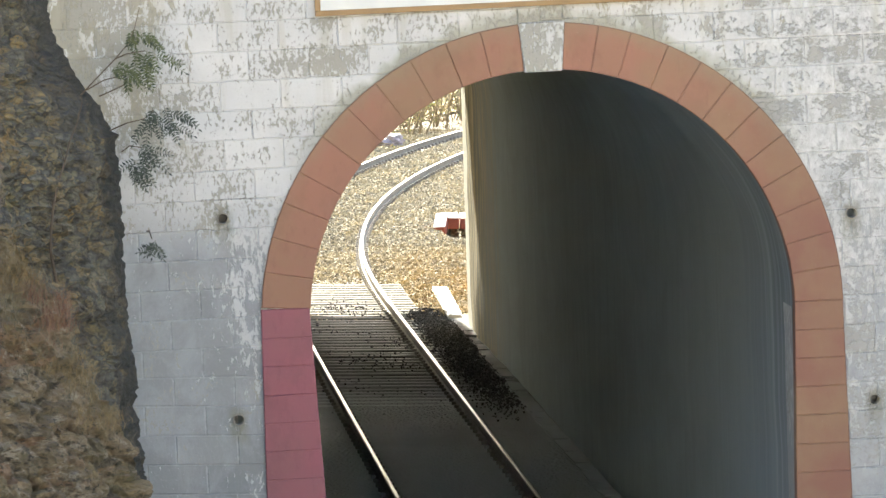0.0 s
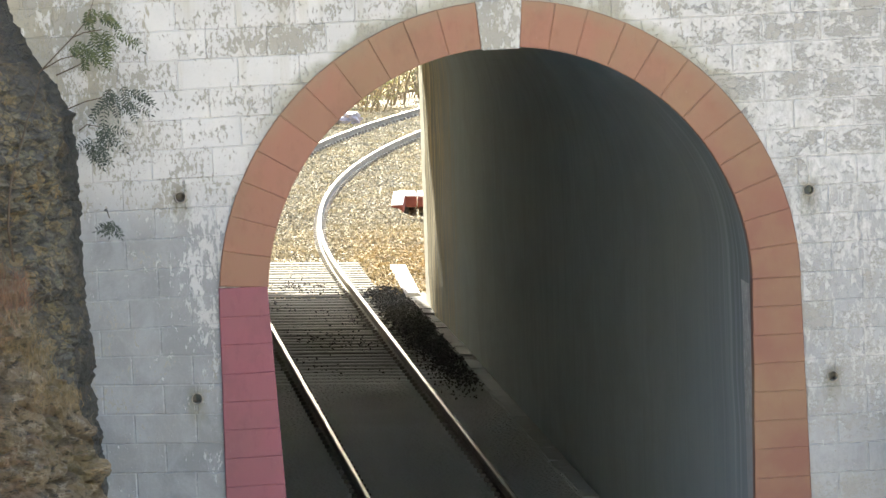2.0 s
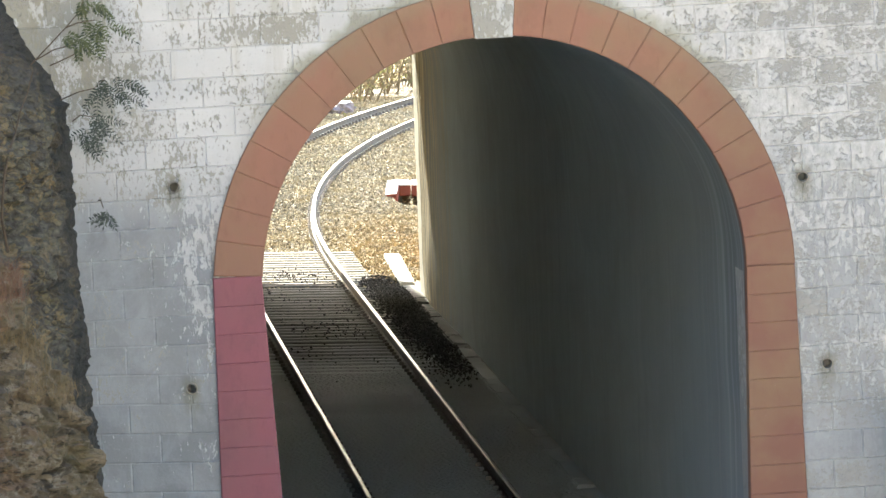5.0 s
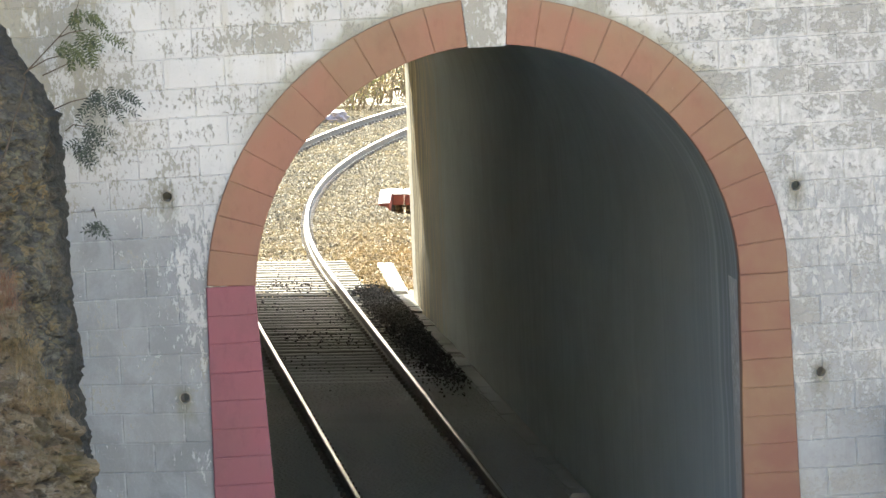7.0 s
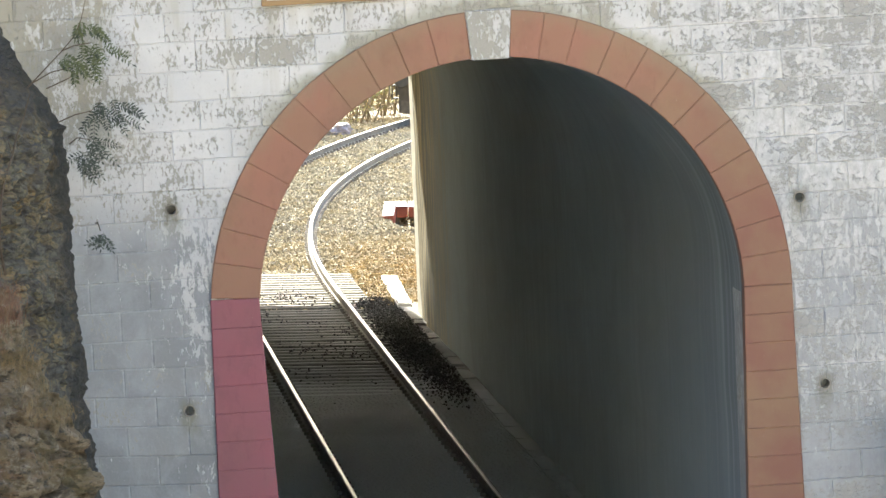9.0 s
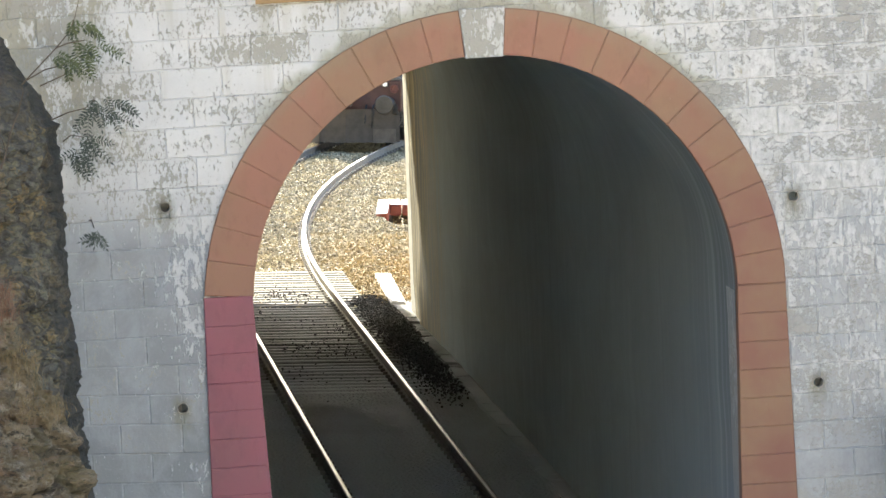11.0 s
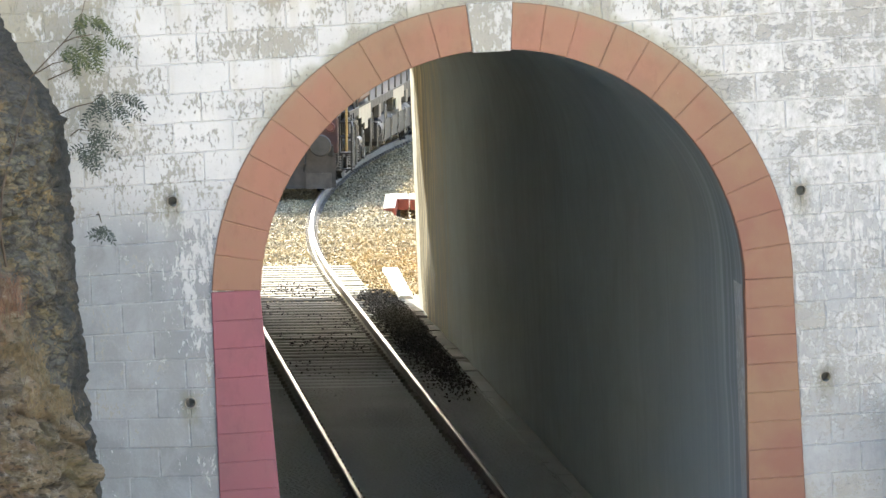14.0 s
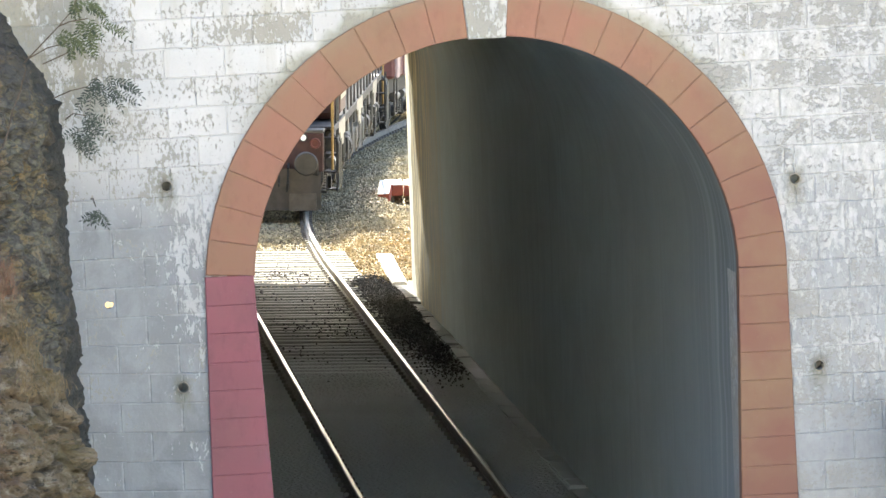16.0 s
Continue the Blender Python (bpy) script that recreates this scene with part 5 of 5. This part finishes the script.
def set_on_line(s_front, pivots):
    """The pose of a vehicle whose front stands at s, with its bogies on the line."""
    a, b = beside(s_front + pivots[0], 0), beside(s_front + pivots[1], 0)
    d = (b - a).normalized()
    p = a - d * pivots[0]
    return PLANE @ pose(p.x, p.y, 0, 0, 0, math.degrees(math.atan2(-d.x, d.y)))


loco, loco_wheels = build_loco()
wagon, wagon_wheels = build_wagon()

# ---- stones of the arch and of the head wall ----
RIGHT_JOINTS = (4.6, 11.4, 18.0, 25.9, 33.2, 40.4, 47.7, 55.0, 62.1, 69.6, 76.6, 83.6, 90.4)
LEFT_JOINTS = (-4.4, -12.2, -19.4, -27.1, -35.2, -42.6, -50.0, -58.3, -65.0, -72.2, -79.2, -86.2)


def inset(poly, d):
    """A convex outline (counter-clockwise) moved in by d."""
    out = []
    n = len(poly)
    for i in range(n):
        p0, p1, p2 = Vector(poly[i - 1]), Vector(poly[i]), Vector(poly[(i + 1) % n])
        a, b = (p1 - p0).normalized(), (p2 - p1).normalized()
        na, nb = Vector((-a.y, a.x)), Vector((-b.y, b.x))
        m = na + nb
        k = d / max(0.3, 1 + na.dot(nb))
        out.append(tuple(p1 + m * k))
    return out


def stone(poly, back, rim, face, d):
    """A dressed stone: joint bed at rim, and a face set in by d, with an eased edge."""
    bm = bmesh.new()
    inner = inset(poly, d)
    inner2 = inset(poly, d + 0.006)
    layers = [(poly, back), (poly, rim), (inner, rim), (inner, face + 0.005), (inner2, face)]
    rings = [[bm.verts.new((x, y, z)) for x, z in out] for out, y in layers]
    n = len(poly)
    for a, b in zip(rings, rings[1:]):
        for i in range(n):
            j = (i + 1) % n
            bm.faces.new((a[i], a[j], b[j], b[i]))
    bm.faces.new(rings[-1])
    return bm


def bite(poly, hx, hz, r):
    """A convex outline less a round hole that crosses its rim."""
    walk_round = []
    for i in range(len(poly)):
        p, q = Vector(poly[i]), Vector(poly[(i + 1) % len(poly)])
        walk_round.append((p, None))
        d, e = q - p, p - Vector((hx, hz))
        qa, qb, qc = d.dot(d), 2 * d.dot(e), e.dot(e) - r * r
        disc = qb * qb - 4 * qa * qc
        if disc > 0:
            for sgn in (-1, 1):
                t = (-qb + sgn * math.sqrt(disc)) / (2 * qa)
                if 0 < t < 1:
                    walk_round.append((p + d * t, "in" if sgn < 0 else "out"))
    marks = [m for _, m in walk_round]
    if marks.count("in") != 1 or marks.count("out") != 1:
        return poly
    k = marks.index("in")
    walk_round = walk_round[k:] + walk_round[:k]
    enter = walk_round[0][0]
    k = [m for _, m in walk_round].index("out")
    leave = walk_round[k][0]
    kept = [tuple(p) for p, _ in walk_round[k + 1:]]
    a0, a1 = math.atan2(enter.y - hz, enter.x - hx), math.atan2(leave.y - hz, leave.x - hx)
    # the outline runs counter-clockwise, so the hole's rim is followed clockwise
    while a1 > a0:
        a1 -= 2 * math.pi
    n = max(4, int((a0 - a1) / 0.3))
    arc = [(hx + r * math.cos(a0 + (a1 - a0) * i / n), hz + r * math.sin(a0 + (a1 - a0) * i / n)) for i in range(n + 1)]
    return kept + arc


def polar(r, deg):
    a = radians(deg)
    return (CX + r * math.sin(a), CZ + r * math.cos(a))


def wedge(r0, r1, a0, a1):
    return [polar(r0, a0), polar(r0, (a0 + a1) / 2), polar(r0, a1), polar(r1, a1), polar(r1, (a0 + a1) / 2), polar(r1, a0)]


def ccw(poly):
    area = sum(a[0] * b[1] - b[0] * a[1] for a, b in zip(poly, poly[1:] + poly[:1]))
    return poly if area > 0 else poly[::-1]


def build_arch():
    root = thing("arch_ring", None, None, "painted arch of cut stones round the tunnel mouth", "arch", "structure")
    for joints in (RIGHT_JOINTS, LEFT_JOINTS):
        for a, b in zip(joints, joints[1:]):
            r1 = R_OUT + 0.02 * min(abs(a), 90) / 90
            part("voussoir", stone(ccw(wedge(R_IN, r1, a, b)), 0.13, -0.026 + random.uniform(-0.002, 0.002), -0.034 + random.uniform(-0.003, 0.003), 0.003), M_RING, root)
    part("keystone", stone(ccw([(-0.455, 5.83), (-0.105, 5.83), (-0.065, 6.29), (-0.495, 6.29)]), 0.13, -0.03, -0.05, 0.004), M_KEY, root, "whitewashed keystone with flaked paint")
    # jambs: the courses widen a little towards the ground
    for s, top, name in ((1, 3.58, "jamb_stone"), (-1, 3.76, "jamb_stone")):
        z = top
        for k in range(17):
            h = 0.265 + random.uniform(-0.008, 0.008)
            z0 = max(z - h, FLOOR)
            def edge(zz, inner):
                d = (top - zz)
                if s > 0:
                    return CX + (2.25 - 0.03 * d if inner else 2.70 + 0.008 * d)
                return CX - (2.255 - 0.04 * d if inner else 2.705 + 0.015 * d)
            poly = ccw([(edge(z0, True), z0), (edge(z0, False), z0), (edge(z, False), z), (edge(z, True), z)])
            part(name, stone(poly, 0.13, -0.027, -0.034 + random.uniform(-0.002, 0.002), 0.0025), M_PINK if s < 0 and k < 9 else M_RING, root,
                 "pink-painted jamb stone" if s < 0 and k < 9 else "")
            z = z0
            if z <= FLOOR:
                break
    return root


HOLES = ((-3.30, 4.62), (-3.24, 2.75), (2.53, 4.38), (2.68, 2.63))


def clip(poly, nx, nz, c):
    """The part of a convex outline where nx * x + nz * z >= c."""
    out = []
    for i in range(len(poly)):
        p, q = poly[i], poly[(i + 1) % len(poly)]
        a, b = nx * p[0] + nz * p[1] - c, nx * q[0] + nz * q[1] - c
        if a >= 0:
            out.append(p)
        if a * b < 0:
            f = a / (a - b)
            out.append((p[0] + (q[0] - p[0]) * f, p[1] + (q[1] - p[1]) * f))
    return out


def build_courses():
    root = thing("wall_stones", None, None, "flaking limewashed stone blocks of the head wall", "masonry", "structure")
    far = bmesh.new()
    R_CUT = 2.50
    for side in (-1, 1):
        # heights of the bed joints where the two flanks were laid
        beds = [6.70 - 0.2725 * k for k in range(-14, 28)] if side < 0 else [6.305 - 0.2690 * k for k in range(-15, 27)]
        for n, (z1, z0) in enumerate(zip(beds, beds[1:])):
            if z1 < FLOOR:
                break
            shift = 0.0 if n % 2 else 0.278
            i = 0
            for k in range(-26, 27):
                base = (-3.268 if side < 0 else 2.43)
                xa = base + shift + k * 0.556 + 0.03 * noise.noise((k * 3.1, n * 1.7, side))
                xb = base + shift + (k + 1) * 0.556 + 0.03 * noise.noise(((k + 1) * 3.1, n * 1.7, side))
                if side < 0:
                    xb = min(xb, CX)
                else:
                    xa = max(xa, CX)
                if xb - xa < 0.05 or xa > 13.5 or xb < -13.5:
                    continue

                def tilt(x, z):
                    # the lower courses of the left flank were laid off level
                    w = min(max((3.35 - z) / 0.3, 0.0), 1.0) if side < 0 and x < -2.5 else 0.0
                    return z - 0.045 * w * (x + 3.3)
                poly = [(xa, tilt(xa, z0)), (xb, tilt(xb, z0)), (xb, tilt(xb, z1)), (xa, tilt(xa, z1))]
                cx, cz = (xa + xb) / 2, (z0 + z1) / 2
                if cz > CZ:
                    dx, dz = cx - CX, cz - CZ
                    d = math.hypot(dx, dz)
                    nx, nz = dx / d, dz / d
                    if d < R_CUT + 0.9:
                        poly = clip(poly, nx, nz, nx * CX + nz * CZ + R_CUT)
                else:
                    poly = clip(poly, side, 0, side * CX + R_CUT)
                if len(poly) < 3:
                    continue
                poly = ccw(poly)
                w = max(p[0] for p in poly) - min(p[0] for p in poly)
                h = max(p[1] for p in poly) - min(p[1] for p in poly)
                if w < 0.04 or h < 0.04:
                    continue
                proud = random.uniform(-0.004, 0.004)
                bed = (0.006 if cz < 4.4 else 0.010) if side < 0 else 0.009 + proud
                near = -5.7 < cx < 3.7 and 1.3 < cz < 7.1
                pieces = [poly]
                for hx, hz in HOLES:
                    for q in list(pieces):
                        xs, zs = [p[0] for p in q], [p[1] for p in q]
                        if min(xs) - 0.05 < hx < max(xs) + 0.05 and min(zs) - 0.05 < hz < max(zs) + 0.05:
                            pieces.remove(q)
                            halves = [q]
                            if min(xs) + 0.05 <= hx <= max(xs) - 0.05:
                                halves = [clip(q, -1, 0, -hx), clip(q, 1, 0, hx)]
                            pieces += [bite(ccw(h), hx, hz, 0.05) for h in halves if len(h) > 2]
                for q in pieces[1:]:
                    part("block", stone(q, 0.15, bed, proud, 0.0042), M_WALL, root)
                bm = stone(pieces[0], 0.15, bed, proud, 0.0042)
                if near:
                    part("block", bm, M_WALL, root)
                else:
                    me = bpy.data.meshes.new("tmp")
                    bm.to_mesh(me)
                    bm.free()
                    far.from_mesh(me)
                    bpy.data.meshes.remove(me)
    tagged(part("outer_blocks", far, M_WALL, root, "limewashed stone blocks"), kind="stuff")


def build_weep_pipes():
    for hx, hz in HOLES:
        bm = bmesh.new()
        n = 24
        prof = ((0.049, 0.0), (0.055, -0.006), (0.058, -0.012), (0.047, -0.014), (0.043, -0.004), (0.043, 0.15))
        grid(bm, [[(hx + r * math.cos(2 * math.pi * k / n), y, hz + r * math.sin(2 * math.pi * k / n)) for k in range(n + 1)] for r, y in prof])
        thing("weep_pipe", bm, M_CONCRETE, "round clay weep pipe set in the head wall", "pipe", group="weep pipes in the wall", smooth=True)


build_arch()
build_courses()
build_weep_pipes()


# ---- movement ----
FRONT = ((0.0, 160.0), (9.0, 97.3), (10.2, 89.45), (11.3, 82.2), (12.0, 77.7), (13.0, 71.6), (14.0, 66.4), (15.0, 61.3), (15.5, 58.8), (16.0, 56.3))


def front_at(t):
    """How far past the portal the rail guard stands; eased through the knots."""
    k = [f[0] for f in FRONT]
    v = [f[1] for f in FRONT]
    n = len(k)
    m = [(v[min(i + 1, n - 1)] - v[max(i - 1, 0)]) / (k[min(i + 1, n - 1)] - k[max(i - 1, 0)]) for i in range(n)]
    i = max(j for j in range(n - 1) if k[j] <= t)
    h = k[i + 1] - k[i]
    u = (t - k[i]) / h
    return ((2 * u**3 - 3 * u**2 + 1) * v[i] + (u**3 - 2 * u**2 + u) * h * m[i] + (3 * u**2 - 2 * u**3) * v[i + 1] + (u**3 - u**2) * h * m[i + 1]) - 0.42


def build_flyer(name, label, span, body, wing_mat):
    """A small winged insect heading along -x: tapered body, two wings hinged on its back."""
    root = thing(name, None, None, label, "insect")
    bm = bmesh.new()
    rod(bm, (-body * 0.5, 0, 0), (-body * 0.1, 0, 0), body * 0.05, 8, body * 0.09)
    rod(bm, (-body * 0.1, 0, 0), (body * 0.5, 0, -body * 0.06), body * 0.09, 8, body * 0.02)
    part("body", bm, M_INSECT, root)
    wings = []
    for s in (-1, 1):
        bm = bmesh.new()
        rim = ((-0.42, 0.04), (-0.62, 0.55), (-0.45, 0.98), (-0.08, 1.0), (0.10, 0.72), (0.42, 0.80), (0.55, 0.45), (0.30, 0.05))
        layers = [[bm.verts.new((x * span * 0.55, s * y * span * 0.5, z)) for x, y in rim] for z in (0.0, 0.0005)]
        bm.faces.new(layers[0])
        bm.faces.new(layers[1][::-1])
        for i in range(len(rim)):
            j = (i + 1) % len(rim)
            bm.faces.new((layers[0][i], layers[0][j], layers[1][j], layers[1][i]))
        wings.append((part("wing", bm, wing_mat, root), s))
    return root, wings


butterfly, butterfly_wings = build_flyer("butterfly", "pale orange butterfly fluttering before the wall", 0.056, 0.03, M_WING)
darter, darter_wings = build_flyer("flying_insect", "slender pale insect darting past the tunnel mouth", 0.024, 0.055, M_INSECT)


def motions():
    coarse = [i * 0.25 for i in range(65)]
    walk(loco, [(t, set_on_line(front_at(t), (2.2, 21.4))) for t in coarse])
    walk(wagon, [(t, set_on_line(front_at(t) + LOCO_LENGTH + 0.1, (2.6, 11.4))) for t in coarse])
    fine = [i * 0.1 for i in range(161)]
    for w in loco_wheels + wagon_wheels:
        y = w.location.y
        walk(w, [(t, pose(0, y, WHEEL, math.degrees((front_at(t) - 160) / WHEEL), 0, 0)) for t in fine])

    # the butterfly flutters in from the rock, turns back and sinks; the other insect darts up across the mouth
    flight = ((0.0, -6.4, 6.3), (14.0, -6.4, 6.3), (14.5, -5.296, 6.43), (14.8, -4.318, 6.539), (14.9, -4.018, 6.55), (15.0, -3.86, 6.57), (15.1, -3.813, 6.577), (15.2, -3.904, 6.576), (15.3, -4.003, 6.594),
              (15.4, -4.114, 6.584), (15.5, -4.231, 6.57), (15.6, -4.343, 6.581), (15.7, -4.445, 6.538), (15.8, -4.536, 6.412), (15.9, -4.607, 6.334), (16.0, -4.54, 6.253))
    walk(butterfly, [(t, pose(x, -30.0, z, -12, -10, 12)) for t, x, z in flight])
    dart = ((0.0, -1.7, 3.6), (2.6, -1.7, 3.6), (3.0, -2.045, 4.84), (3.2, -2.22, 5.518), (3.4, -2.404, 6.184), (3.5, -2.487, 6.523), (3.7, -2.651, 7.207), (3.9, -2.818, 7.892), (4.4, -3.2, 9.3), (16.0, -3.2, 9.3))
    walk(darter, [(t, pose(x, -30.0, z, 0, 72, 0)) for t, x, z in dart])
    for wings, low, high in ((butterfly_wings, 8, 62), (darter_wings, 5, 30)):
        for wing, s in wings:
            walk(wing, [(t, pose(0, 0, 0.001, s * (low if k % 2 else high), 0, 0)) for k, t in enumerate(fine)])


motions()
